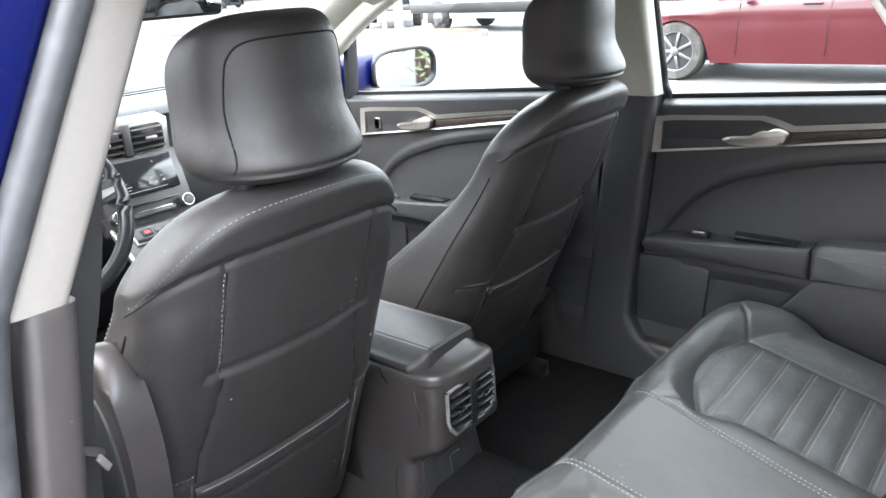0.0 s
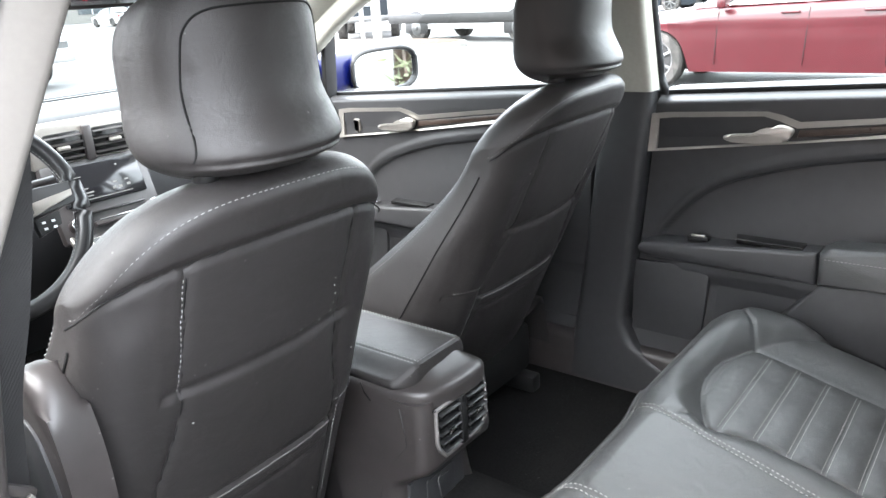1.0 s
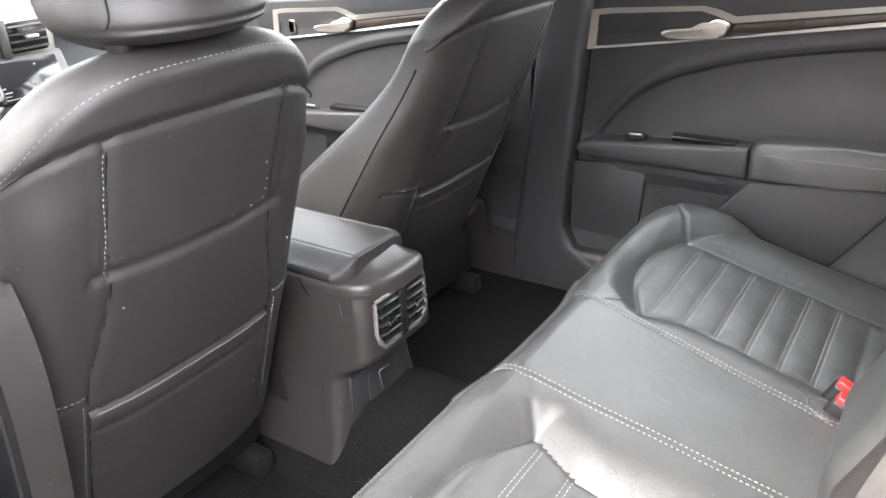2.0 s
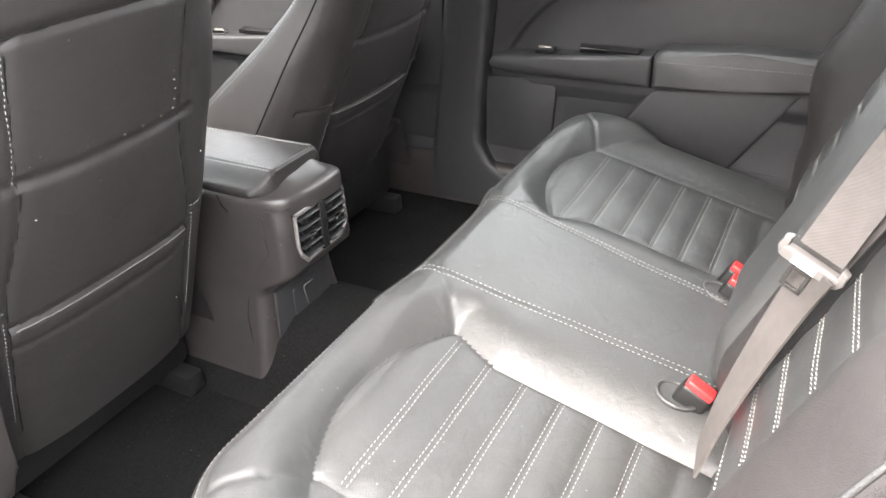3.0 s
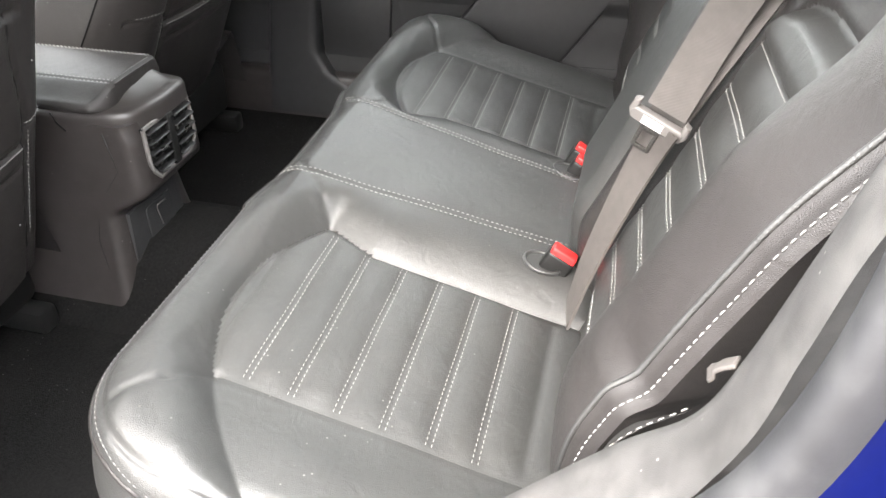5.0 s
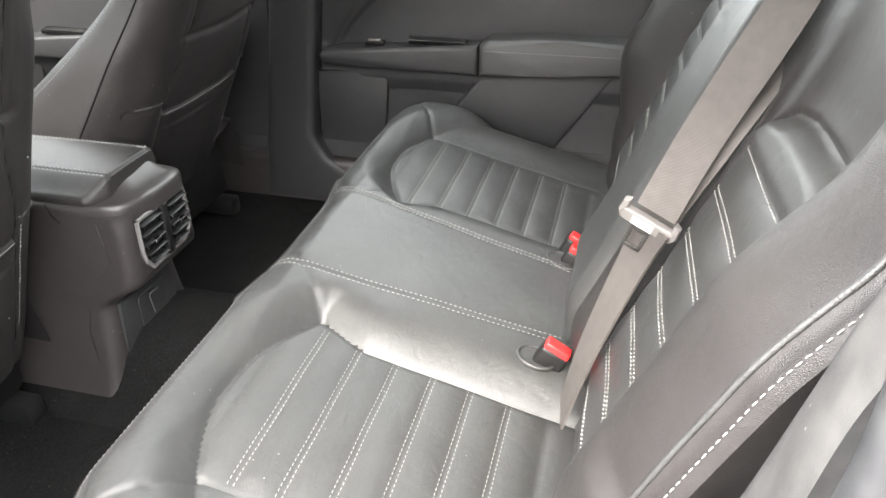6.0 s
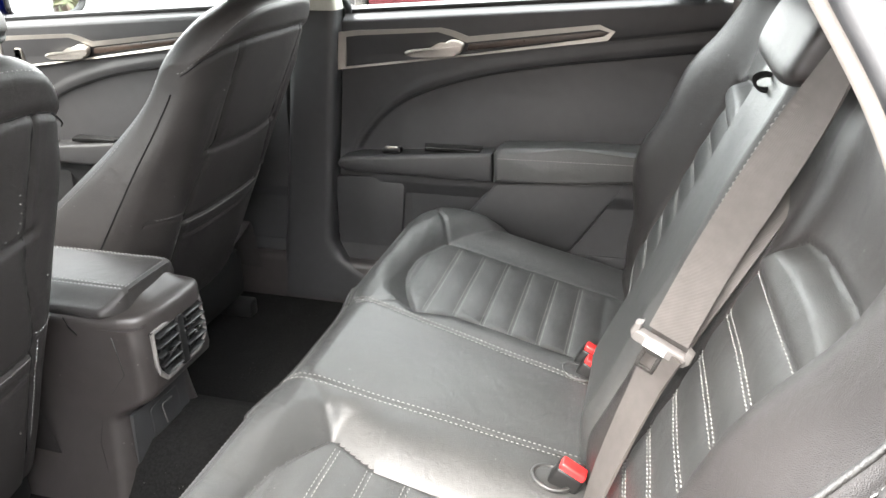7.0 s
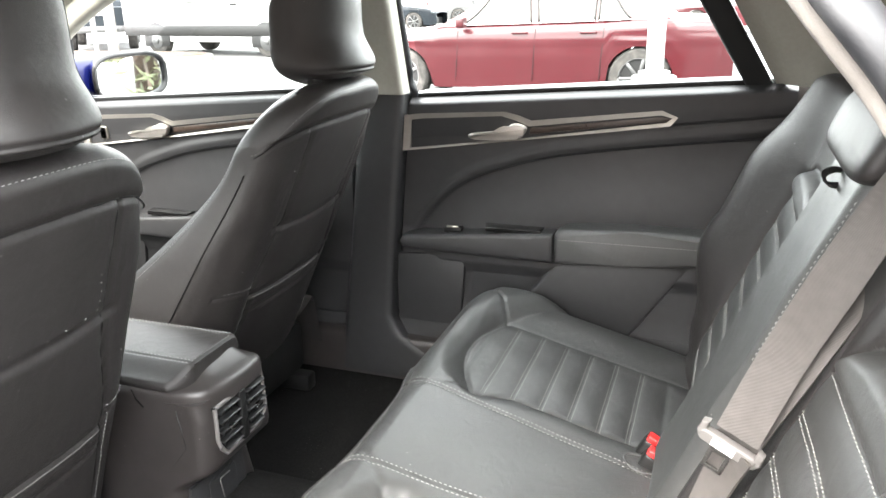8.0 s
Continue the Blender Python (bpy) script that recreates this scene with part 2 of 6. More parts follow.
def sweep(path, profile, flat=None, closed=True, cap=True):
    """Verts and faces of a profile swept along a path. flat: two fixed axes for the profile; else it turns with the path."""
    path = [np.array(q, float) for q in path]
    verts, faces, n = [], [], len(profile)
    for i, q in enumerate(path):
        if flat:
            a, b = np.array(flat[0], float), np.array(flat[1], float)
        else:
            t = path[min(i + 1, len(path) - 1)] - path[max(i - 1, 0)]
            t /= np.linalg.norm(t) + 1e-9
            up = np.array((0, 0, 1.0)) if abs(t[2]) < 0.9 else np.array((0, 1.0, 0))
            a = np.cross(t, up)
            a /= np.linalg.norm(a)
            b = np.cross(a, t)
        for u, v in profile:
            verts.append(q + a * u + b * v)
    for i in range(len(path) - 1):
        for k in range(n if closed else n - 1):
            faces.append((i * n + k, i * n + (k + 1) % n, (i + 1) * n + (k + 1) % n, (i + 1) * n + k))
    if cap and closed:
        faces.append(tuple(range(n))[::-1])
        faces.append(tuple((len(path) - 1) * n + k for k in range(n)))
    return verts, faces


def ring(r, n=10, ry=None):
    return [(r * math.cos(2 * math.pi * k / n), (ry or r) * math.sin(2 * math.pi * k / n)) for k in range(n)]


def oblong(w, h, r, n=4):
    """A rounded rectangle, w by h."""
    pts = []
    for cx, cy, a0 in ((w / 2 - r, h / 2 - r, 0), (-w / 2 + r, h / 2 - r, 90), (-w / 2 + r, -h / 2 + r, 180), (w / 2 - r, -h / 2 + r, 270)):
        for k in range(n + 1):
            a = radians(a0 + 90 * k / n)
            pts.append((cx + r * math.cos(a), cy + r * math.sin(a)))
    return pts


def tube(name, points, r, mat, parent, label="", n=8, smooth_n=0):
    pts = smooth_line(points, smooth_n) if smooth_n else points
    v, f = sweep(pts, ring(r, n))
    return raw(name, v, f, mat, parent, label)


def grid_faces(nu, nv, wrap=False):
    return [(i * nv + j, ((i + 1) % nu) * nv + j, ((i + 1) % nu) * nv + j + 1, i * nv + j + 1) for i in range(nu if wrap else nu - 1) for j in range(nv - 1)]


def split_parts(verts, faces, which, parts, parent):
    """Cuts one skin along its seams: which gives every face the index of its part. parts: (name, material, label)."""
    verts = np.asarray(verts)
    for k, (name, mat, label) in enumerate(parts):
        mine = [f for f, w in zip(faces, which) if w == k]
        if not mine:
            continue
        used = sorted({i for f in mine for i in f})
        to = {i: n for n, i in enumerate(used)}
        raw(name, verts[used], [[to[i] for i in f] for f in mine], mat, parent, label)


def stitches(name, line, normal, parent, length=0.0052, gap=0.0022, width=0.0010, lift=0.0007, mat=None):
    """A row of thread stitches along a line on a surface."""
    line = [np.array(q, float) for q in line]
    verts, faces = [], []
    cum = np.r_[0, np.cumsum([np.linalg.norm(b - a) for a, b in zip(line, line[1:])])]
    pts = np.array(line)
    s = 0.0
    nrm = np.array(normal, float)
    nrm /= np.linalg.norm(nrm)
    while s + length < cum[-1]:
        a, b = (np.array([np.interp(d, cum, pts[:, k]) for k in range(3)]) for d in (s, s + length))
        t = (b - a) / (np.linalg.norm(b - a) + 1e-9)
        w = np.cross(nrm, t) * width / 2
        h = nrm * lift
        base = len(verts)
        mid = (a + b) / 2
        verts += [a - h, mid + w + h * 0.4, b - h, mid - w + h * 0.4, mid + h * 2.2]
        verts += [a + (b - a) * 0.2 + w + h * 0.2, a + (b - a) * 0.8 + w + h * 0.2, a + (b - a) * 0.8 - w + h * 0.2, a + (b - a) * 0.2 - w + h * 0.2, a + (b - a) * 0.25 + h * 2, a + (b - a) * 0.75 + h * 2]
        for f in ((0, 5, 9), (0, 9, 8), (5, 1, 4), (5, 4, 9), (1, 6, 10), (1, 10, 4), (6, 2, 10), (2, 7, 10), (7, 3, 4), (7, 4, 10), (3, 8, 9), (3, 9, 4)):
            faces.append(tuple(base + k for k in f))
        s += length + gap
    return raw(name, verts, faces, mat or STITCH, parent, "pale grey thread")


def smoothstep(a, b, x):
    t = np.clip((x - a) / (b - a), 0, 1)
    return t * t * (3 - 2 * t)


def to_line(x, y, a, b):
    """Distance in the plane from points to a stretch of line."""
    ax, ay, bx, by = *a, *b
    dx, dy = bx - ax, by - ay
    t = np.clip(((x - ax) * dx + (y - ay) * dy) / (dx * dx + dy * dy), 0, 1)
    return np.hypot(x - ax - t * dx, y - ay - t * dy)


def groove(d, width, depth):
    return -depth * np.exp(-((d / width) ** 2))


# ---- the blue car's cabin: shell ----
part("floor", box((0, 0.12, 0.235), (1.5, 2.7, 0.05), 0.0), CARPET, None)
tagged(bpy.data.objects["floor"], "black carpeted cabin floor, dusty and worn", "floor", kind="structure")


def tunnel():
    prof = [(-0.2, 0.0), (-0.15, 0.03), (-0.11, 0.09), (-0.06, 0.115), (0.06, 0.115), (0.11, 0.09), (0.15, 0.03), (0.2, 0.0)]
    v, f = sweep([(0, y, 0.255) for y in np.linspace(-0.9, 1.2, 12)], prof, ((1, 0, 0), (0, 0, 1)), closed=False)
    tagged(raw("floor_tunnel", v, f, CARPET, None), "carpeted tunnel along the middle of the cabin floor", "floor", kind="structure")


tunnel()


def side_x(z):
    """The half width of the cabin at a height: upright doors, then glass that leans inwards."""
    return 0.715 - 0.42 * max(0.0, z - 1.0)


# roof lining and outer roof
def roof():
    us, vs = np.linspace(-1, 1, 25), np.linspace(0, 1, 30)
    U, V = np.meshgrid(us, vs, indexing="ij")
    y = -1.25 + 1.95 * V
    x = 0.585 * U
    z = 1.375 - 0.05 * U ** 4 - 0.07 * (2 * V - 0.95) ** 4 - 0.02 * U ** 2
    v = np.stack([x, y, z], -1).reshape(-1, 3)
    tagged(raw("ceiling", v, grid_faces(25, 30), HEADLINER, None), "pale beige fabric headliner under the car roof", "ceiling", kind="structure")
    v2 = np.stack([x * 1.06, y, z + 0.045], -1).reshape(-1, 3)
    tagged(raw("car_roof", v2, grid_faces(25, 30), BLUE, None), "blue painted outer roof of the parked sedan", "car roof", kind="structure")


roof()


def pillar_b(side):
    """The post between front and rear door: dark below the window line, pale above, with the body-coloured jamb outside."""
    s = side
    name = "pillar_right" if s > 0 else "pillar_left"
    ob = thing(name, "centre door pillar, black plastic below and pale beige above", "pillar", kind="structure", at=(s * 0.7, -0.03, 0.25))
    zs = np.linspace(1.0, 1.34, 9)
    y0, y1 = (-0.055, 0.045)
    path = [(s * (side_x(z) - 0.02), -0.02 - 0.05 * (z - 1.0), z) for z in zs]
    v, f = sweep(path, [(s * (p - 0.012), q) for p, q in oblong(0.06, 0.115, 0.015)], ((1, 0, 0), (0, 1, 0)))
    part_up = raw("upper_trim", v, f, PALE, ob, "pale beige upper trim", 40)
    verts, faces = [], []
    prof = oblong(1, 1, 0.18)
    path = list(np.linspace(0.27, 1.0, 14))
    for z in path:
        rear = -0.068 + 0.10 * (1.0 - z) - 0.16 * float(smoothstep(0.42, 0.30, z))
        ahead = 0.05 + 0.14 * (1.0 - z) ** 1.3
        for a, b in prof:
            verts.append((s * (0.71 + a * 0.07), (rear + ahead) / 2 + b * (ahead - rear), z))
    n = len(prof)
    for i in range(len(path) - 1):
        for k in range(n):
            faces.append((i * n + k, i * n + (k + 1) % n, (i + 1) * n + (k + 1) % n, (i + 1) * n + k))
    faces.append(tuple((len(path) - 1) * n + k for k in range(n)))
    raw("lower_trim", verts, faces, TRIM, ob, "black grained plastic lower trim", 40)
    return ob


pillar_right = pillar_b(1)
part("inner_post", box((0.752, -0.01, 0.58), (0.03, 0.32, 0.76), 0.004), BLACK_TRIM, pillar_right, "black inner post")
# seal along the rear edge of the right pillar
tube("door_seal", [(0.728 if z < 1 else side_x(z) + 0.0, -0.078 + 0.10 * max(0.0, 1.0 - z) - 0.17 * float(smoothstep(0.43, 0.30, z)) - 0.03 * max(0, z - 1), z) for z in np.linspace(0.31, 1.34, 40)], 0.010, RUBBER, pillar_right, "black rubber seal")


def pillar_left():
    ob = thing("pillar_left", "centre door pillar with pale beige upper trim, grey seal and blue painted jamb", "pillar", kind="structure", at=(-0.7, -0.1, 0.25))
    def edge(z):
        return -0.735 + 0.53 * max(0.0, z - 1.03) if z > 1.03 else -0.735 - 0.17 * (1.03 - z)
    zs = np.linspace(1.03, 1.34, 10)
    v, f = sweep([(edge(z) + 0.010, -0.085, z) for z in zs], oblong(0.058, 0.13, 0.012), ((1, 0, 0), (0, 1, 0)))
    raw("upper_trim", v, f, BEIGE_DIMMED, ob, "pale beige upper trim", 40)
    zs = np.linspace(0.3, 1.03, 14)
    v, f = sweep([(edge(z) + 0.02, -0.085, z) for z in zs], oblong(0.05, 0.135, 0.014), ((1, 0, 0), (0, 1, 0)))
    raw("lower_trim", v, f, PLASTIC, ob, "black grained plastic lower trim", 40)
    zs = np.linspace(0.3, 1.36, 24)
    v, f = sweep([(edge(z) - 0.034, -0.145, z) for z in zs], oblong(0.034, 0.03, 0.013), ((1, 0, 0), (0, 1, 0)))
    raw("door_seal", v, f, RUBBER, ob, "grey rubber seal", 60)
    v, f = sweep([(edge(z) - 0.125, -0.11, z) for z in zs], oblong(0.16, 0.07, 0.02), ((1, 0, 0), (0, 1, 0)))
    raw("painted_jamb", v, f, BLUE, ob, "blue painted jamb", 50)


pillar_left()
part("inner_post", box((-0.79, 0.02, 0.62), (0.04, 0.26, 0.80), 0.004), BLACK_TRIM, bpy.data.objects["pillar_left"], "black inner post")


def rear_opening():
    """The rear edge of the open left door: dusty trim, seal and blue body."""
    ob = thing("rear_door_opening", "rear edge of the open door with dusty trim, grey seal and blue body", "door opening", kind="structure", at=(-0.75, -0.8, 0.25))
    path = smooth_line([(-0.56, -0.40, 1.40), (-0.57, -0.60, 1.385), (-0.60, -0.72, 1.29), (-0.63, -0.784, 1.21), (-0.638, -0.822, 1.162), (-0.675, -0.858, 1.09), (-0.735, -0.859, 0.99), (-0.757, -0.832, 0.87), (-0.76, -0.776, 0.78), (-0.765, -0.69, 0.68), (-0.77, -0.60, 0.54), (-0.77, -0.47, 0.40), (-0.77, -0.3, 0.34), (-0.77, 0.0, 0.32)], 8)
    v, f = sweep([(p[0] - 0.010, p[1] - 0.016, p[2] - 0.004) for p in path], oblong(0.026, 0.034, 0.011), ((1, 0, 0), (0, 1, 0.4)))
    raw("door_seal", v, f, RUBBER, ob, "grey rubber door seal", 60)
    return ob, path


opening, opening_path = rear_opening()

v, f = sweep(opening_path[:46], ring(0.0045, 8))
raw("roof_rail_trim", v, f, BEIGE_DIMMED, opening, "thin pale beige edge trim")
# plastic cover between backrest and seal, dusty and scuffed
inner = smooth_line([(-0.672, -0.893, 1.06), (-0.69, -0.865, 0.989), (-0.69, -0.852, 0.933), (-0.69, -0.835, 0.863), (-0.69, -0.818, 0.818), (-0.69, -0.783, 0.788), (-0.69, -0.735, 0.735), (-0.69, -0.66, 0.65), (-0.69, -0.56, 0.53), (-0.69, -0.45, 0.40)], 8)
outer = smooth_line([(-0.70, -0.895, 1.09), (-0.735, -0.872, 1.02), (-0.742, -0.853, 0.964), (-0.747, -0.842, 0.915), (-0.75, -0.828, 0.852), (-0.755, -0.785, 0.77), (-0.758, -0.71, 0.68), (-0.76, -0.63, 0.58), (-0.762, -0.55, 0.48), (-0.765, -0.47, 0.38)], 8)
verts = []
for k, (p, q) in enumerate(zip(inner, outer)):
    for j in range(12):
        t = (j - 1.5) / 9.5
        r = p + (q - p) * max(t, 0.0)
        sink = 0.05 if j == 0 else 0.012 if j == 1 else 0.0
        verts.append((r[0] - 0.006 * math.sin(math.pi * max(t, 0)) + 0.4 * sink, r[1] + 0.004 * math.sin(math.pi * max(t, 0)) - sink, r[2] + 0.0015 * math.sin(0.7 * k) * max(t, 0) * (1 - t) - sink))
raw("jamb_cover", verts, grid_faces(len(inner), 12), DUSTY, opening, "dusty scuffed plastic cover")
# body-coloured jamb outside the seal
verts = []
for k, p in enumerate(opening_path[44:]):
    for j in range(8):
        t = j / 7
        verts.append((p[0] - 0.020 - 0.10 * t, p[1] - 0.02 - 0.03 * t, p[2] - (0.01 + 0.03 * t) * (1 if p[2] < 0.8 else 0.4)))
raw("painted_jamb", verts, grid_faces(len(opening_path) - 44, 8), BLUE, opening, "blue painted jamb")
for s in (-1, 1):
    part("door_sill", box((s * 0.735, 0.1, 0.30), (0.11, 2.2, 0.16), 0.02, seg=3), PLASTIC, None)
    tagged(bpy.data.objects["door_sill" if s < 0 else "door_sill.001"], "black plastic sill cover along the door opening", "door sill", kind="structure")


def front_pillar(s):
    ob = thing("front_pillar_right" if s > 0 else "front_pillar_left", "pale beige windscreen pillar", "pillar", kind="structure", at=(s * 0.68, 0.8, 1.0))
    path = smooth_line([(s * 0.70, 1.16, 1.0), (s * 0.695, 1.0, 1.10), (s * 0.672, 0.84, 1.195), (s * 0.63, 0.62, 1.285), (s * 0.59, 0.40, 1.35), (s * 0.575, 0.1, 1.375), (s * 0.575, -0.6, 1.37)], 8)
    v, f = sweep(path, oblong(0.05, 0.075, 0.02))
    # left side takes the beige darkened for the light there
    raw("pillar_trim", v, f, PALE if s > 0 else BEIGE_DIMMED, ob, "", 60)
    zs = np.linspace(1.005, 1.345, 24)
    line = np.array([tuple(q) for q in path])
    keep = line[: int(np.argmax(line[:, 2])) + 1]
    cover = []
    for out in (0.0, 0.018):
        for z in zs:
            a = np.array((np.interp(z, keep[:, 2], keep[:, 0]), np.interp(z, keep[:, 2], keep[:, 1]), z))
            w = (z - 1.0) / 0.345
            b = np.array((s * (0.665 - 0.10 * w), 1.41 - 0.75 * w, z + 0.006))
            for t in np.linspace(0, 1, 9):
                q = a + (b - a) * t
                cover.append((q[0] - s * (0.016 * math.sin(math.pi * t) - out), q[1], q[2]))
    m = len(zs) * 9
    quads = [tuple(i) for i in grid_faces(len(zs), 9)]
    raw("pillar_cover", cover, quads + [tuple(m + k for k in reversed(q)) for q in quads], PALE if s > 0 else BEIGE_DIMMED, ob, "", 60)
    if s > 0:
        part("window_divider", slab([(0.975, 0.94), (0.955, 0.94), (0.938, 1.13), (0.96, 1.12)], 0.70, 0.745, "x", 0.004), MATTE, ob, "black window divider")
    return ob


front_pillar(1)
front_pillar(-1)

mat = part("floor_mat", slab([tuple(p) for p in smooth_line([(-0.62, -0.30), (-0.60, -0.05), (-0.42, 0.0), (-0.22, -0.02), (-0.17, -0.20), (-0.22, -0.34)], 6, True)], 0.258, 0.268, "z", 0.004), CARPET, None)
tagged(mat, "dusty black carpet floor mat behind the driver seat", "floor mat")


# ---- rear bench ----
CUSHION_BACK, CUSHION_SIDE = -0.78, 0.648
PITCH = 0.0511
PLEATS = [-0.403 - PITCH * k for k in range(6)]


def cushion_front(u):
    yf = -0.264 - 0.020 * np.exp(-((u / 0.15) ** 4))
    yc = -0.264 - 0.14
    return np.where(u > 0.508, yc + np.sqrt(np.maximum(0.14 ** 2 - (u - 0.508) ** 2, 0)), yf)


def insert_gap(u, y):
    """How far inside the pleated insert a point lies."""
    inner = 0.213 - 0.030 * np.clip((y + 0.46) / 0.07, 0, 1)
    front = np.where(u < 0.345, -0.334 - 0.052 * ((u - 0.345) / 0.16) ** 2, -0.334 - 0.036 * ((u - 0.345) / 0.143) ** 2)
    return np.minimum(np.minimum(u - inner, 0.488 - u), front - y)


def centre_seam(y):
    return 0.125 - 0.03 * (y + 0.28) / -0.42


def cushion_top(x, y):
    u = np.abs(x)
    yb = cushion_front(u)
    edge = np.where((u > 0.508) & (y > -0.404), 0.14 - np.hypot(np.maximum(u - 0.508, 0), y + 0.404), np.minimum(-0.264 - y + 0.02 * (u < 0.2), CUSHION_SIDE - u))
    edge = np.minimum(edge, np.maximum(yb - y, 0) + 0.004)
    edge = np.clip(edge, 0, 1)
    z = 0.590 + 0.25 * np.minimum(y + 0.33, 0) - 0.03 * np.maximum(y + 0.33, 0)
    gap = insert_gap(u, y)
    # the insert lies in a hollow: a steep flank to the middle, a soft roll in front, a lower bolster outside
    front = np.where(u < 0.345, -0.334 - 0.052 * ((u - 0.345) / 0.16) ** 2, -0.334 - 0.036 * ((u - 0.345) / 0.143) ** 2)
    inner = 0.213 - 0.030 * np.clip((y + 0.46) / 0.07, 0, 1)
    rise = np.hypot(np.maximum(inner - u, 0) / 0.080, np.maximum(y - front, 0) / 0.060)
    rise = np.sin(np.pi * 0.5 * np.clip(rise, 0, 1)) ** 0.95
    out = 0.30 * smoothstep(-0.004, 0.085, u - 0.488)
    z = z - 0.036 * (1 - rise) * (1 - out)
    # pleats
    wave = np.abs(np.sin(np.pi * (y - PLEATS[0]) / PITCH))
    z = z + smoothstep(0.0, 0.014, np.minimum(gap, (0.488 - u) * 0.45)) * (0.0048 * wave ** 0.6 - 0.001)
    # seams
    z = z + groove(gap, 0.0045, 0.003) * (1 - 0.6 * smoothstep(0.44, 0.48, u))
    z = z + groove(u - centre_seam(y), 0.004, 0.0022)
    z = z + groove(to_line(u, y, (0.104, -0.318), (0.150, -0.362)), 0.006, 0.0022) + groove(to_line(u, y, (0.150, -0.362), (0.184, -0.388)), 0.006, 0.0022)
    z = z + groove(to_line(u, y, (0.578, -0.312), (0.535, -0.350)), 0.005, 0.003) + groove(to_line(u, y, (0.535, -0.350), (0.488, -0.372)), 0.005, 0.003)
    z = z + 0.004 * np.cos(np.clip(x / 0.1, -1.5, 1.5))
    # soft creases of a used seat
    z = z + 0.0010 * np.sin(37 * x + 9 * y) * np.sin(31 * y - 11 * x + 1.3) * smoothstep(0.01, 0.05, edge)
    r = 0.05
    d = np.clip(edge, 0, r)
    z = z - (r - np.sqrt(np.maximum(r * r - (r - d) ** 2, 0)))
    return z + groove(edge - 0.018, 0.004, 0.0045)


def rear_cushion():
    ob = thing("rear_bench_cushion", "black leather rear bench cushion with pleated inserts and pale stitching", "car seat", at=(0, -0.5, 0.26))
    nu, nv = 380, 150
    U = np.sin(np.linspace(-1, 1, nu) * np.pi / 2 * 0.96) / np.sin(np.pi / 2 * 0.96)
    U = 0.55 * np.linspace(-1, 1, nu) + 0.45 * U
    V = np.linspace(0, 1, nv) ** 0.8
    UU, VV = np.meshgrid(U, V, indexing="ij")
    X = CUSHION_SIDE * UU
    Y = CUSHION_BACK + (cushion_front(np.abs(X)) - CUSHION_BACK) * VV
    Z = cushion_top(X, Y)
    verts = np.stack([X, Y, Z], -1).reshape(-1, 3)
    faces = grid_faces(nu, nv)
    fa = np.array(faces)
    c = verts[fa].mean(1)
    u, y = np.abs(c[:, 0]), c[:, 1]
    gap = insert_gap(u, y)
    which = np.where(u < centre_seam(y), 0, np.where(gap > 0, np.where(c[:, 0] < 0, 1, 2), np.where(c[:, 0] < 0, 3, 4)))
    split_parts(verts, faces, which, [("centre_panel", LEATHER, ""), ("pleated_insert", LEATHER, "pleated insert"), ("pleated_insert", LEATHER, "pleated insert"), ("bolster", LEATHER, ""), ("bolster", LEATHER, "")], ob)
    # the rolled front and sides below the piping
    loop = [(X[0, j], Y[0, j], Z[0, j]) for j in range(nv)] + [(X[i, -1], Y[i, -1], Z[i, -1]) for i in range(1, nu)] + [(X[-1, j], Y[-1, j], Z[-1, j]) for j in range(nv - 2, -1, -1)]
    L = np.array(loop)
    d = np.gradient(L[:, :2], axis=0)
    nrm = np.stack([-d[:, 1], d[:, 0]], -1)
    nrm /= np.linalg.norm(nrm, axis=1)[:, None] + 1e-9
    rows = 14
    sv = []
    for k in range(rows):
        t = k / (rows - 1)
        push = 0.012 * math.sin(math.pi * min(1, t * 1.6)) - 0.05 * max(0, t - 0.5)
        p = L.copy()
        p[:, :2] += nrm * push
        p[:, 2] = L[:, 2] * (1 - t) + 0.33 * t
        sv.append(p)
    sv = np.array(sv)
    raw("front_skirt", sv.reshape(-1, 3), grid_faces(rows, len(L)), LEATHER, ob, "smooth leather front and sides")
    # thread
    def on(pts):
        return [(x, y, float(cushion_top(np.array(x), np.array(y))) + 0.0006) for x, y in pts]
    for s in (-1, 1):
        for k, y in enumerate(PLEATS):
            for dy in (-0.0034, 0.0034):
                xs = np.linspace(0.217 if k else 0.200, 0.484, 50)
                stitches("stitching", on([(s * x, y + dy) for x in xs]), (0, 0, 1), ob)
        for off in (-0.0055, 0.0055):
            stitches("stitching", on([(s * (centre_seam(y) + off), y) for y in np.linspace(-0.288, -0.735, 90)]), (0, 0, 1), ob)
    edge = []
    for t in np.linspace(0, 1, 240):
        u = -0.645 + 1.29 * t
        yb = float(cushion_front(np.array(abs(u)))) - 0.012
        edge.append((u, yb))
    stitches("stitching", on(edge), (0, 0.7, 0.7), ob, width=0.0009, lift=0.0003)
    tube("piping", on([(u, yb + 0.0085) for u, yb in edge]), 0.0024, LEATHER_BACK, ob, "thin leather piping", 6)
    return ob


rear_cushion()

BACK_TILT = 0.42
BACK_N = np.array((0, 1, BACK_TILT)) / math.hypot(1, BACK_TILT)


def back_edge(z):
    return 0.655 - 0.065 * smoothstep(0.96, 1.09, z)


def insert_top(u):
    """Upper edge of the pleated insert: a rounded pillow."""
    return np.interp(u, [0.19, 0.21, 0.25, 0.31, 0.41, 0.45, 0.48], [0.872, 0.893, 0.922, 0.934, 0.938, 0.934, 0.918])


BACK_PITCH = 0.0535


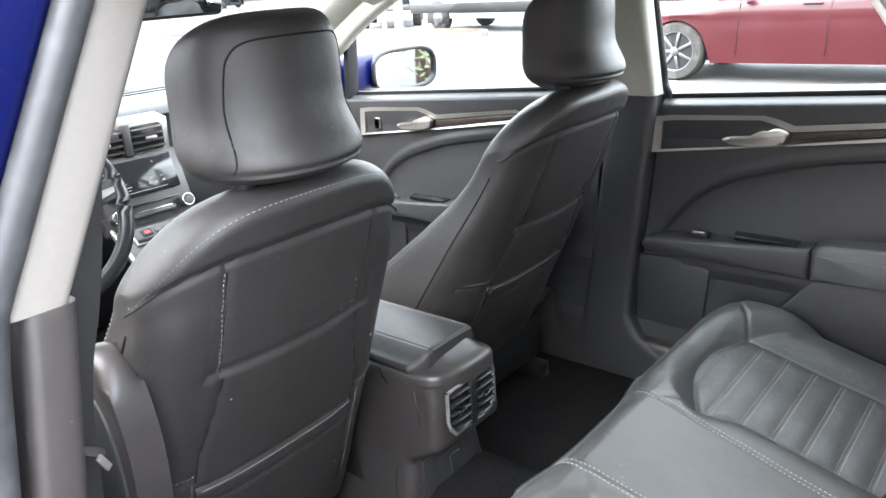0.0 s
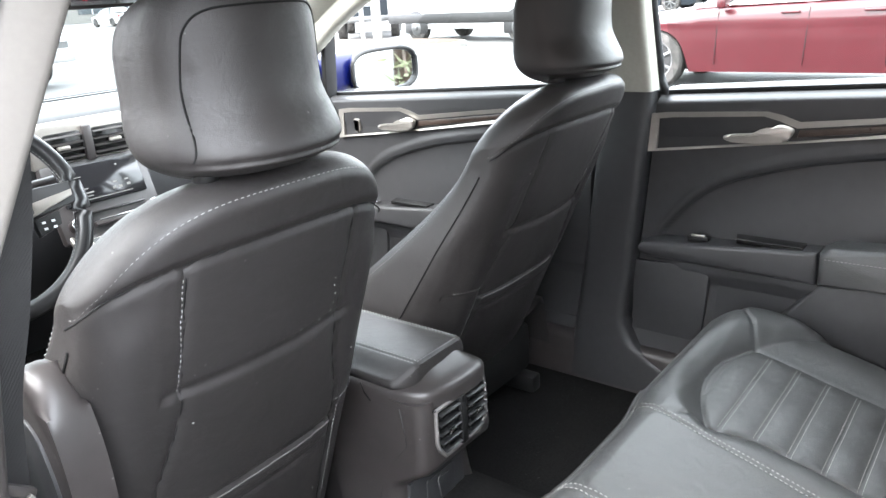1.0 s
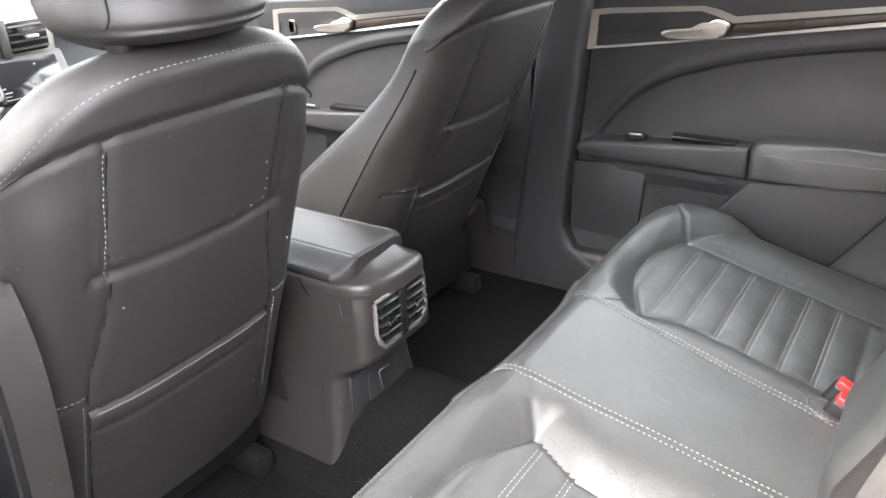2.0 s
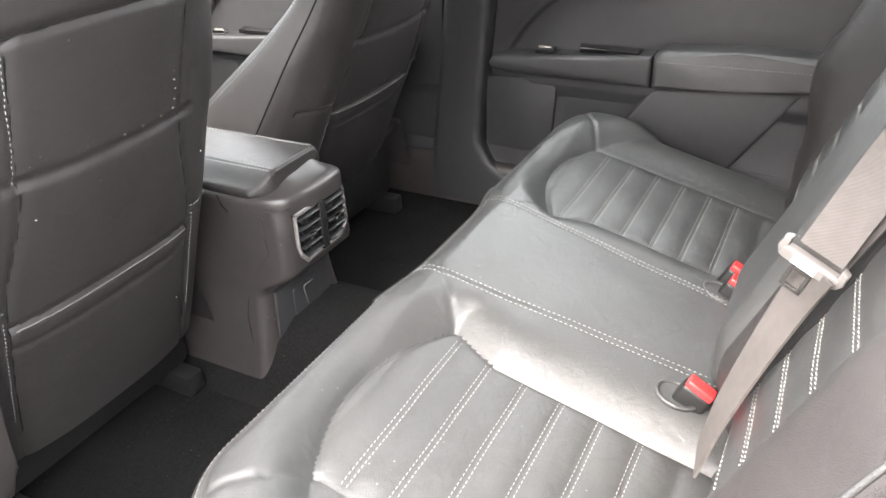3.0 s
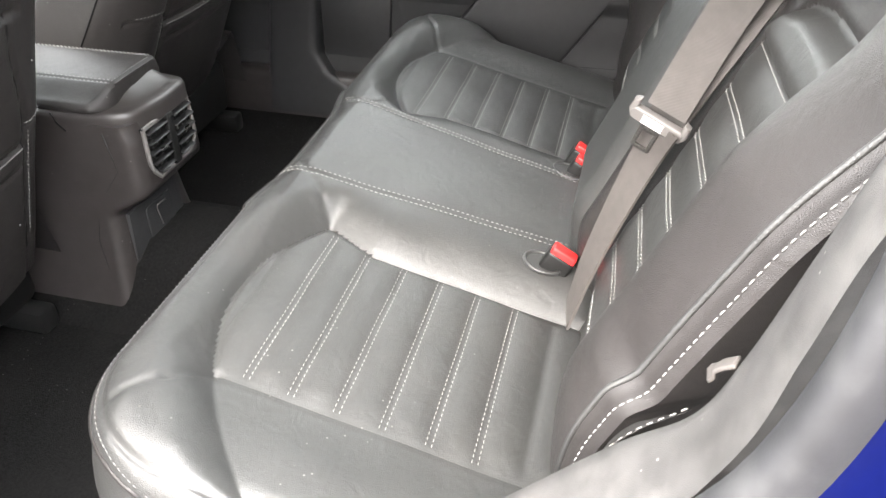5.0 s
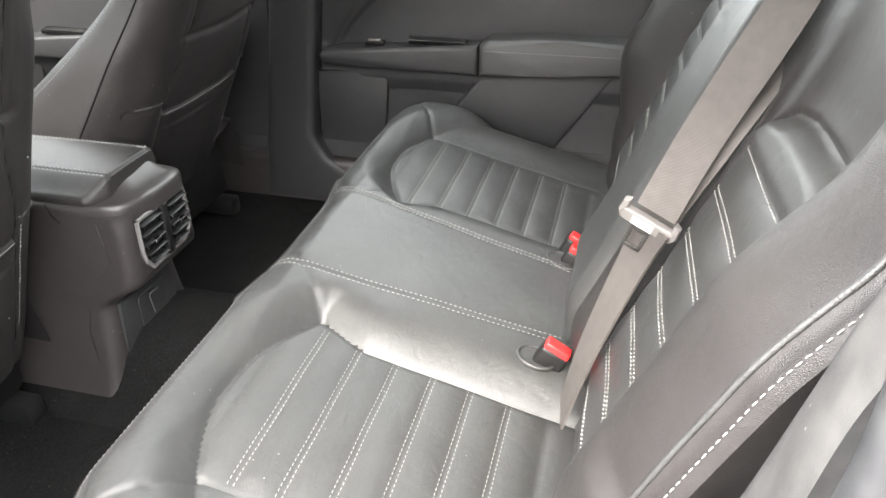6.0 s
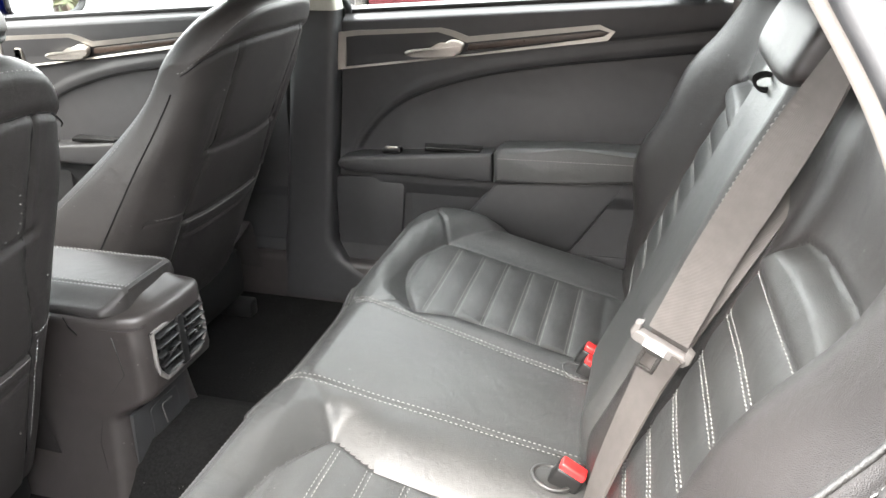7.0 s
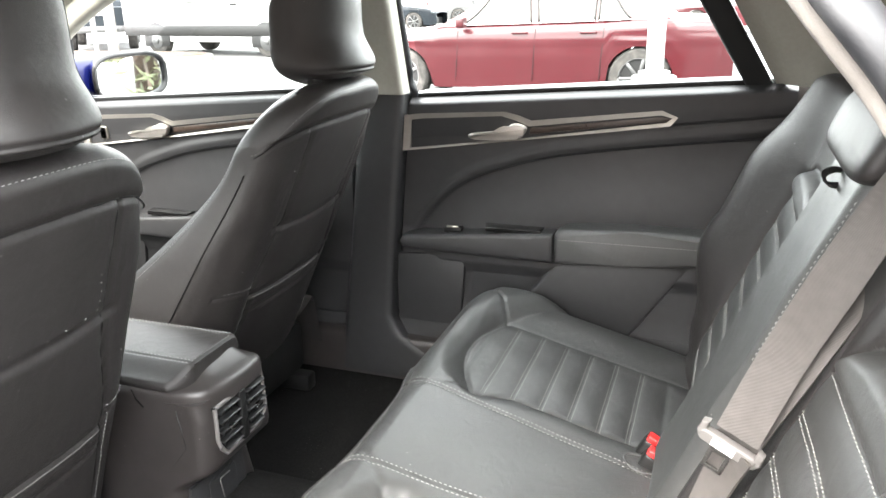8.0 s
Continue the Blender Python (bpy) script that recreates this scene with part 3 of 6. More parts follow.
def back_pleat(u, k):
    """Height of a pleat seam: it climbs a little outwards."""
    return 0.868 - BACK_PITCH * k + 0.012 * np.clip((u - 0.2) / 0.25, 0, 1)


def back_rise(x, z):
    """How far the backrest stands out of its plane."""
    u = np.abs(x)
    edge = back_edge(z)
    gap = np.minimum(np.minimum(u - 0.188, 0.482 - u), insert_top(u) - z)
    # hollow between the middle and the bolsters
    hollow = smoothstep(0.122, 0.182, u) * (1 - 0.25 * smoothstep(0.95, 1.03, z))
    h = 0.004 - 0.037 * hollow
    k = (z - back_pleat(u, 0)) / BACK_PITCH
    low = 0.0055 * np.abs(np.sin(np.pi * k)) ** 0.6
    pillow = 0.017 * np.sin(np.pi * 0.5 * np.clip(k / 0.42, 0, 1)) ** 0.8 * smoothstep(0.0, 0.022, gap)
    h = h + smoothstep(0, 0.018, gap) * np.where(k < 0.0, low, 0.0) + np.where(k >= 0.0, pillow, 0.0)
    # bolster: a round roll outside the insert, running out above the cushion
    bol = np.clip((u - 0.478) / (edge - 0.478 + 1e-6), 0, 1)
    amount = 0.066 * smoothstep(0.55, 0.73, z) * (1 - 0.55 * smoothstep(0.88, 1.04, z)) + 0.019
    h = h + amount * np.sin(np.pi * 0.5 * np.clip(bol / 0.58, 0, 1)) ** 1.25 * (1 - 0.34 * np.clip((bol - 0.55) / 0.45, 0, 1) ** 1.8)
    h = h + 0.010 * smoothstep(0.780, 0.752, z) * smoothstep(0.60, 0.66, z) * smoothstep(0.55, 0.64, u)
    h = h + groove(gap, 0.005, 0.005)
    h = h + groove(u - 0.106, 0.006, 0.010)
    h = h + 0.014 * smoothstep(0.106, 0.080, u)
    r = 0.035
    d = np.clip(1.075 - z - 0.0 * u, 0, r)
    h = h - 1.6 * (r - np.sqrt(np.maximum(r * r - (r - d) ** 2, 0)))
    e = np.clip(edge - u, 0, 0.012)
    h = h - 0.5 * (0.012 - np.sqrt(np.maximum(0.012 ** 2 - (0.012 - e) ** 2, 0)))
    h = h + groove(edge - u - 0.010, 0.003, 0.003)
    h = h - 0.03 * smoothstep(0.57, 0.48, z)
    return h + 0.001 * np.sin(29 * x + 7) * np.sin(33 * z) 


def back_at(x, z, lift=0.0):
    h = back_rise(np.array(x, float), np.array(z, float)) + lift
    y = -0.70 - BACK_TILT * (z - 0.49)
    return np.stack([x + 0 * h, y + BACK_N[1] * h, z + BACK_N[2] * h], -1)


def bench_back():
    ob = thing("rear_bench", "black leather rear bench backrest with pleated inserts and raised side bolsters", "car seat", at=(0, -0.9, 0.45))
    nu, nv = 400, 200
    U, V = np.meshgrid(np.linspace(-1, 1, nu), np.linspace(0, 1, nv), indexing="ij")
    Z = 0.44 + 0.635 * V ** 0.95
    X = U * back_edge(Z)
    P = back_at(X, Z)
    faces = grid_faces(nu, nv)
    xf, zf = X[:-1, :-1].ravel(), Z[:-1, :-1].ravel()
    u = np.abs(xf)
    ins = (u > 0.188) & (u < 0.482) & (zf < insert_top(u))
    which = np.where(u < 0.106, 0, np.where(ins, np.where(xf < 0, 1, 2), np.where(xf < 0, 3, 4)))
    verts = P.reshape(-1, 3)
    split_parts(verts, faces, which, [("centre_armrest", LEATHER, "folded-up centre armrest"), ("pleated_insert", LEATHER, "pleated insert"), ("pleated_insert", LEATHER, "pleated insert"), ("bolster", LEATHER_BACK, ""), ("bolster", LEATHER_BACK, "")], ob)
    # sides and top going back
    for i, name in ((0, "side_panel"), (nu - 1, "side_panel")):
        rows = []
        for k in range(6):
            p = P[i].copy()
            p[:, 1] -= 0.03 * k
            p[:, 0] += (-0.014 if i else 0.014) * k
            rows.append(p)
        raw(name, np.array(rows).reshape(-1, 3), grid_faces(6, nv), LEATHER_BACK, ob, "smooth dark side panel")
    rows = []
    for k in range(6):
        p = P[:, -1].copy()
        p[:, 1] -= 0.03 * k
        p[:, 2] += 0.006 * math.sin(k * 0.8)
        rows.append(p)
    raw("top_panel", np.array(rows).reshape(-1, 3), grid_faces(6, nu), LEATHER, ob)
    for s in (-1, 1):
        for k in range(8):
            for dz in (-0.0032, 0.0032) if k else (-0.0032,):
                stitches("stitching", [back_at(np.array(s * x), back_pleat(np.array(x), k) + dz, 0.0006) for x in np.linspace(0.195, 0.474, 44)], BACK_N, ob)
        stitches("stitching", [back_at(np.array(s * (back_edge(z) - 0.004)), np.array(z), 0.001) for z in np.linspace(0.5, 1.05, 90)], (s * 0.7, 0.7, 0.2), ob, length=0.0046, gap=0.0018, width=0.0010, lift=0.0005)
        tube("piping", [back_at(np.array(s * (back_edge(z) - 0.016)), np.array(z), 0.0002) for z in np.linspace(0.5, 1.05, 90)], 0.0022, LEATHER, ob, "raised leather seam", 6)
        stitches("stitching", [back_at(np.array(s * 0.092), np.array(z), 0.0006) for z in np.linspace(0.80, 1.0, 40)], BACK_N, ob)
    tag = smooth_line([(-0.683, -0.822, 0.838), (-0.685, -0.826, 0.848), (-0.688, -0.833, 0.855)], 4)
    v, f = sweep(tag, oblong(0.010, 0.003, 0.0014))
    raw("fabric_tag", v, f, BELT, ob, "small grey fabric tag")
    # loose fabric below the end of the bolster
    high = smooth_line([(-0.662, -0.772, 0.728), (-0.662, -0.780, 0.752), (-0.662, -0.790, 0.768), (-0.664, -0.800, 0.778), (-0.668, -0.812, 0.790)], 6)
    low = smooth_line([(-0.690, -0.778, 0.775), (-0.690, -0.785, 0.786), (-0.690, -0.796, 0.799), (-0.690, -0.807, 0.809), (-0.690, -0.818, 0.820)], 6)
    flap = [p + (q - p) * t + np.array((-0.010, 0.004, 0.006)) * math.sin(math.pi * t) for p, q in zip(high, low) for t in np.linspace(0, 1, 8)]
    raw("fabric_flap", flap, grid_faces(len(high), 8), LEATHER_BACK, ob, "loose dark fabric flap")
    stitches("stitching", [q + np.array((-0.001, 0.001, 0.002)) for q in low], (-0.6, 0.3, 0.7), ob, mat=DIM_THREAD)
    return ob


bench_back()


# ---- front seats ----
SEAT_X = 0.385


def seat_back_y(z):
    return 0.022 - 0.35 * (z - 0.637)


def seat_top(u):
    return 1.066 - 0.125 * (u / 0.222) ** 4


def panel_edge(z):
    """The half width of the panel on a front seat's rear face."""
    return 0.119 + 0.029 * smoothstep(0.82, 0.66, z)


def band_seam(u):
    return 0.995 - 0.072 * (u / 0.247) ** 4


def front_seat(cx, at_y=0.0, outer=-1, crease_z=0.829, pocket_z=0.642, recline=0.0, name="car_seat", label=""):
    ob = thing(name, label, "car seat", "front seats", at=(cx, 0.2, 0.26))
    nt, nv = 220, 190
    th = np.linspace(0, 2 * np.pi, nt, endpoint=False)
    rows = []
    vs = np.linspace(0, 1, nv)
    C, S = np.cos(th), np.sin(th)
    for v in vs:
        low = min(v / 0.94, 1.0)
        end = max(0.0, (v - 0.94) / 0.06)
        hw = 0.230 + 0.014 * math.sin(math.pi * min(1, low * 1.15)) - 0.02 * smoothstep(0.75, 1.0, low) + 0.012 * (1 - smoothstep(0.2, 0.55, low))
        X = hw * np.sign(C) * np.abs(C) ** 0.45
        X = X * (1 + np.where(np.sign(C) == outer, (0.32 if cx < 0 else 0.22) * float(smoothstep(1.0, 0.68, low)), 0.16 * float(smoothstep(0.98, 0.35, low))) * smoothstep(-0.35, 0.5, S))
        hd = 0.068 - 0.02 * low
        Y = hd * np.sign(S) * np.abs(S) ** 0.4
        k = math.cos(end * math.pi / 2) if end else 1.0
        z0 = 0.40 + (seat_top(np.abs(X)) - 0.03 - 0.40) * low
        Z = z0 + 0.03 * math.sin(end * math.pi / 2)
        w = (np.abs(X) / 0.245)
        yb = seat_back_y(Z) + hd + Y * k
        wrap = 0.075 * w ** 3.0 * (1 - 0.3 * low)
        front = (0.10 + 0.07 * (1 - low)) * w ** 3 * smoothstep(0.95, 0.6, low) * (S > 0) * np.abs(S) ** 0.5
        yb = yb + wrap + front
        # seams of the rear face
        back = (S < -0.05) * (1 - end)
        u = np.abs(X)
        g = groove(Z - band_seam(u), 0.007, 0.0050) + 0.003 * smoothstep(-0.004, 0.012, Z - band_seam(u))
        g = g + groove(u - panel_edge(Z), 0.0045, 0.004) * (Z < 0.99)
        g = g + 0.008 * np.exp(-((u - 0.180) / 0.032) ** 2) * smoothstep(0.96, 0.90, Z)
        crease = crease_z + 0.006 * np.sin(u * 9)
        g = g + (groove(Z - crease, 0.007, 0.006) - 0.002 * smoothstep(0.0, 0.012, Z - crease) * smoothstep(0.17, 0.0, Z - crease)) * (u < 0.142)
        pocket = pocket_z
        g = g + (groove(Z - pocket, 0.006, 0.0055) + 0.003 * smoothstep(0.008, -0.004, Z - pocket)) * smoothstep(0.152, 0.146, u)
        g = g + groove(Z - pocket + 0.034, 0.005, 0.0025) * smoothstep(0.152, 0.146, u)
        g = g + groove(Z - 0.665, 0.005, 0.003) * (u > 0.15) * (u < 0.22)
        g = g + 0.0015 * np.sin(14 * X + 11 * Z) * np.sin(17 * Z)
        yb = yb - g * back
        rows.append(np.stack([cx + X, yb + at_y + recline * (0.98 - Z), Z], -1))
    P = np.array(rows)
    verts = P.reshape(-1, 3)
    faces = []
    for i in range(nv - 1):
        for j in range(nt):
            faces.append((i * nt + j, i * nt + (j + 1) % nt, (i + 1) * nt + (j + 1) % nt, (i + 1) * nt + j))
    fa = np.array(faces)
    c = verts[fa].mean(1)
    u, z = np.abs(c[:, 0] - cx), c[:, 2]
    rear = np.tile(S < -0.02, nv - 1)
    which = np.where(rear & (z < pocket_z) & (u < 0.148), 2, np.where(rear & (u < panel_edge(z)) & (z < band_seam(u)), 1, np.where(z > band_seam(u), 3, 0)))
    split_parts(verts, faces, which, [("backrest", LEATHER_BACK, ""), ("back_panel", LEATHER_BACK, "smooth rear panel"), ("map_pocket", LEATHER_BACK, "rear map pocket"), ("top_band", LEATHER_BACK, "")], ob)
    def at_back(x, z, lift=0.0015):
        # nearest point of the rear face
        sel = np.where(S < -0.02)[0]
        Q = P[: int(nv * 0.94)][:, sel]
        d = (Q[..., 0] - cx - x) ** 2 + (Q[..., 2] - z) ** 2
        a, b = np.unravel_index(np.argmin(d), d.shape)
        q = Q[a, b]
        return (cx + x, q[1] - lift, z)
    crown = P[int(nv * 0.957)][S < -0.02]
    crown = crown[np.argsort(crown[:, 0])]
    crown = crown[np.abs(crown[:, 0] - cx) < 0.215]
    stitches("stitching", [tuple(q) for q in crown], (0, -0.7, 0.7), ob, width=0.0008)
    for s in (-1, 1):
        tube("panel_seam", [at_back(s * float(panel_edge(z)), z, -0.0004) for z in np.linspace(0.44, 0.985, 60)], 0.0012, MATTE, ob, "dark seam", 6)
    tube("band_seam", [at_back(x, float(band_seam(abs(x))), -0.0006) for x in np.linspace(-0.222, 0.222, 60)], 0.0013, MATTE, ob, "dark seam", 6)
    for s in (-1, 1):
        if s == outer:
            stitches("stitching", [at_back(s * (float(panel_edge(z)) + 0.005), z) for z in np.linspace(0.835, 0.980, 26)], (0, -1, 0.3), ob, width=0.0008)
        stitches("stitching", [at_back(s * 0.156, z) for z in np.linspace(0.48, 0.66, 26)], (0, -1, 0.3), ob)
        stitches("stitching", [at_back(s * x, 0.672) for x in np.linspace(0.152, 0.21, 10)], (0, -1, 0.3), ob)
    # pale grey paints the highlight along the pocket's piped edge
    tube("piping", [at_back(x, pocket_z - 0.006, 0.0012) for x in np.linspace(-0.142, 0.142, 40)], 0.0008, GREY_TRIM, ob, "piped pocket edge, pale for its highlight", 6)
    for j in (np.argmin(np.abs(th - (2 * math.pi - 0.03))), np.argmin(np.abs(th - (math.pi + 0.03)))):
        way = -1 if nt * 0.25 < j < nt * 0.75 else 1
        tube("side_seam", [P[i, j] + np.array((way * 0.0006, 0, 0)) for i in range(6, int(nv * 0.91), 3)], 0.0016, MATTE, ob, "dark side seam", 6)
    for j in (np.argmin(np.abs(th - 0.40)), np.argmin(np.abs(th - (math.pi - 0.40)))):
        stitches("stitching", [P[i, j] for i in range(30, int(nv * 0.93), 3)], (1 if j < nt / 4 else -1, 0, 0.1), ob)
    # pale scuffs and chips on the rear face
    rnd = random.Random(7 if cx < 0 else 9)
    spots = [(0.105 + rnd.uniform(-0.004, 0.004), 0.85 + 0.012 * k + rnd.uniform(-0.004, 0.004)) for k in range(5)] + [(0.02 + 0.03 * k, 0.845 + rnd.uniform(-0.004, 0.004)) for k in range(3)] if cx < 0 else [(0.13 + 0.008 * k, 0.93 + 0.009 * k) for k in range(4)]
    spots += [(rnd.uniform(-0.19, 0.19), rnd.uniform(0.45, 0.98)) for _ in range(3)]
    for x, z in spots:
        q = at_back(x, z, 0.0008)
        w, h = rnd.uniform(0.0012, 0.0035), rnd.uniform(0.001, 0.0025)
        part("scuff", box(q, (w, 0.0012, h), 0.0004, (0, rnd.uniform(0, 180), 0)), STITCH, ob, "pale scuff")
    if cx < 0:
        q = at_back(-0.199, 0.745, 0.001)
        for dx, dz, w, h, a in ((0, 0, 0.012, 0.0022, -25), (-0.005, -0.004, 0.003, 0.007, 10)):
            part("scuff", box((q[0] + dx, q[1], q[2] + dz), (w, 0.002, h), 0.0006, (0, a, 0)), ICON, ob, "white chip")
    # cushion
    nu, nw = 50, 50
    U, W = np.meshgrid(np.linspace(-1, 1, nu), np.linspace(0, 1, nw), indexing="ij")
    x = 0.25 * U
    y = 0.14 + 0.50 * W
    z = 0.47 + 0.03 * W + 0.05 * np.abs(U) ** 4 - 0.16 * np.maximum(0, np.abs(U) - 0.9) / 0.1 - 0.12 * np.maximum(0, W - 0.92) / 0.08
    raw("seat_cushion", np.stack([cx + x, y + at_y, z], -1).reshape(-1, 3), grid_faces(nu, nw), LEATHER_BACK, ob)
    part("seat_base", box((cx, 0.38 + at_y, 0.375), (0.40, 0.44, 0.13), 0.02), MATTE, ob, "black plastic seat base")
    for s in (-1, 1):
        part("seat_rail", box((cx + s * 0.17, 0.36 + at_y, 0.285), (0.04, 0.46, 0.045), 0.008), BLACK_TRIM, ob, "dark metal seat rail")
    # side cover at the hinge
    if cx < 0:
        side = cx + outer * 0.232
        poly = smooth_line([(0.30, 0.44), (0.05, 0.42), (0.0, 0.55), (-0.035, 0.75), (-0.02, 0.86), (0.02, 0.90), (0.055, 0.88), (0.10, 0.75), (0.16, 0.62), (0.28, 0.56)], 5, True)
        part("side_cover", slab([(y + at_y, z) for y, z in poly], side - 0.022, side + 0.022, "x", 0.018, seg=3), PLASTIC, ob, "black plastic side cover")
        mid = np.array((0.085, 0.64))
        inset = [tuple(mid + (np.array(q) - mid) * 0.80) for q in poly]
        part("cover_inset", slab([(y + at_y, z) for y, z in inset], side + outer * 0.0225 - 0.003, side + outer * 0.0225 + 0.003, "x", 0.002), SOFT, ob, "dull inset panel")
    # head restraint
    n1, n2 = 200, 120
    a, b = np.meshgrid(np.linspace(0, 2 * np.pi, n1, endpoint=False), np.linspace(-np.pi / 2, np.pi / 2, n2), indexing="ij")
    sp = lambda t, e: np.sign(t) * np.abs(t) ** e
    lead = smoothstep(-0.3, 1.0, np.sin(a))
    X = 0.121 * sp(np.cos(a), 0.6) * sp(np.cos(b), 0.42 + 0.62 * lead)
    Y = 0.062 * sp(np.sin(a), 0.65) * sp(np.cos(b), 0.45 + 0.5 * lead)
    Z = 0.1 * sp(np.sin(b), 0.52)
    zn = Z / 0.1
    X = X * (1.0 - (0.13 - 0.10 * lead) * smoothstep(-0.98, -0.05, zn) + 0.02 * smoothstep(-0.5, -1.0, zn))
    X = X * (1.0 + 0.05 * lead)
    Z = Z + (0.010 - 0.02 * lead) * smoothstep(-0.1, -1.0, zn)
    Y = Y + 0.05 * (X / 0.12) ** 2
    rearf = smoothstep(0.0, -0.25, np.sin(a))
    Y = Y + smoothstep(0.45, -0.75, np.sin(a)) * (0.034 * smoothstep(-0.90, 0.05, zn) - 0.012) + rearf * 0.012 * smoothstep(-0.84, -0.97, zn)
    g = groove(zn + 0.80, 0.04, 0.003) * rearf
    Y = Y - g - 0.03 * (Z + 0.02)
    hv = np.stack([cx + X - 0.004, -0.092 + Y + at_y, 1.158 + Z], -1).reshape(-1, 3)
    rest = raw("headrest", hv, grid_faces(n1, n2, True), LEATHER_BACK, ob)
    rear_v = hv[(rearf > 0.3).reshape(-1)]

    def on_rest(x, z):
        d = np.exp(-((rear_v[:, 0] - cx + 0.004 - x) ** 2 + (rear_v[:, 2] - 1.158 - z) ** 2) / (2 * 0.0025 ** 2)) + 1e-12
        return (cx - 0.004 + x, float((rear_v[:, 1] * d).sum() / d.sum()) - 0.0004, 1.158 + z)
    seam = smooth_line([(-0.097, -0.068), (-0.091, -0.03), (-0.086, 0.03), (-0.080, 0.056), (-0.064, 0.070), (-0.03, 0.0735), (0.03, 0.0735), (0.064, 0.070), (0.080, 0.056), (0.086, 0.03), (0.091, -0.03), (0.097, -0.068)], 8)
    if cx < 0:
        tube("piping", [on_rest(float(q[0]), float(q[1])) for q in seam], 0.0013, MATTE, rest, "dark piped seam", 6)
    tube("piping", [on_rest(x, -0.076) for x in np.linspace(-0.092, 0.092, 30)], 0.0013, MATTE, rest, "dark piped seam", 6)
    for s in (-1, 1):
        tube("headrest_post", [(cx + s * 0.07, -0.085 + at_y, 1.10), (cx + s * 0.07, -0.055 + at_y, 1.02)], 0.006, CHROME, ob, "chrome post")
        part("post_collar", cylinder(bmesh.new(), (cx + s * 0.07, -0.075 + at_y, 1.069), 0.014, 0.014, "z", 16, bevel=0.003), BLACK_TRIM, ob, "black plastic collar")
    return ob


front_seat(-0.378, 0.0, -1, label="black leather front seat, rear map pocket with pale stitching and scuffs")
front_seat(0.388, 0.030, 1, 0.788, 0.650, 0.11, label="black leather front seat beside the closed door, scuffed rear panel")


# ---- centre console ----
def console():
    ob = thing("centre_console", "black centre console with leather armrest lid and rear air vents", "console", at=(0, 0.3, 0.3))
    c = -0.016
    # body: upright behind the vents, then tucked in and flared out to the carpet
    verts, faces = [], []
    zs = np.linspace(0.27, 0.612, 40)
    n = len(oblong(1, 1, 0.03, 5))
    for z in zs:
        t = (z - 0.27) / 0.342
        hw = 0.094 + 0.045 * (1 - t) ** 2.5
        y0 = 0.020 - 0.064 * float(smoothstep(0.50, 0.66, t)) + 0.006 * float(smoothstep(0.9, 1.0, t)) - 0.012 * (1 - t) ** 3
        y1 = 0.95
        for a, b in oblong(2 * hw, y1 - y0, 0.026, 5):
            verts.append((c + a, (y0 + y1) / 2 + b, z))
    for i in range(len(zs) - 1):
        for k in range(n):
            faces.append((i * n + k, i * n + (k + 1) % n, (i + 1) * n + (k + 1) % n, (i + 1) * n + k))
    faces.append(tuple((len(zs) - 1) * n + k for k in range(n)))
    raw("body", verts, faces, PLASTIC, ob, "", 60)
    # satin shelf that overhangs the vents, dished towards the lid
    loop = smooth_line([(-0.097, 0.5), (-0.098, 0.12), (-0.094, 0.03), (-0.078, -0.024), (-0.045, -0.046), (0.0, -0.052), (0.045, -0.052), (0.070, -0.046), (0.080, -0.028), (0.088, 0.04), (0.090, 0.12), (0.090, 0.5)], 7)
    levels = ((0.0, 0.598), (0.0, 0.616), (0.0008, 0.622), (0.003, 0.6265), (0.007, 0.6295), (0.016, 0.632), (0.030, 0.638), (0.042, 0.648), (0.05, 0.655))
    verts = []
    for inward, z in levels:
        for p in loop:
            d = np.array((0.0, max(p[1], 0.06))) - p
            d /= np.linalg.norm(d) + 1e-9
            verts.append((c + p[0] + d[0] * inward, p[1] + d[1] * inward, z))
    raw("rim", verts, grid_faces(len(levels), len(loop)), PLASTIC, ob, "satin black shelf under the lid", 50)
    tube("shelf_gap", [(c - 0.0975, 0.085, 0.628), (c - 0.0985, 0.078, 0.612), (c - 0.0975, 0.066, 0.599)], 0.0016, MATTE, ob, "dark joint in the shelf", 6)
    # padded lid: a flat middle between two seams, sides that roll down
    us, ws = np.linspace(-1, 1, 90), np.linspace(0, 1, 70)
    U, W = np.meshgrid(us, ws, indexing="ij")
    hw = 0.092
    back = -0.008 + 0.030 * (np.maximum(np.abs(us) - 0.6, 0) / 0.4) ** 1.7
    X = c + hw * U
    Y = back[:, None] + (0.32 - back[:, None]) * W
    d = np.minimum((1 - np.abs(U)) * hw, W * 0.33)
    Z = 0.668 + 0.002 * (1 - U ** 2) - 0.024 * smoothstep(0.58, 1.0, np.abs(U)) - (0.006 - np.sqrt(np.maximum(0.006 ** 2 - (0.006 - np.clip(d, 0, 0.006)) ** 2, 0)))
    Z = Z + groove(np.abs(U) * hw - 0.055, 0.003, 0.002)
    raw("armrest_lid", np.stack([X, Y, Z], -1).reshape(-1, 3), grid_faces(90, 70), LEATHER_BACK, ob, "padded leather lid")
    loop = [(X[0, j], Y[0, j], Z[0, j]) for j in range(69, 0, -1)] + [(X[i, 0], Y[i, 0], Z[i, 0]) for i in range(90)] + [(X[-1, j], Y[-1, j], Z[-1, j]) for j in range(1, 70)]
    L = np.array(loop)
    low = L.copy()
    low[:, 2] = 0.630
    mid = (L + low) / 2
    mid[:, :2] += (mid[:, :2] - np.array((c, 0.15))) * 0.012
    raw("lid_skirt", np.array([L, mid, low]).reshape(-1, 3), grid_faces(3, len(L)), LEATHER_BACK, ob)
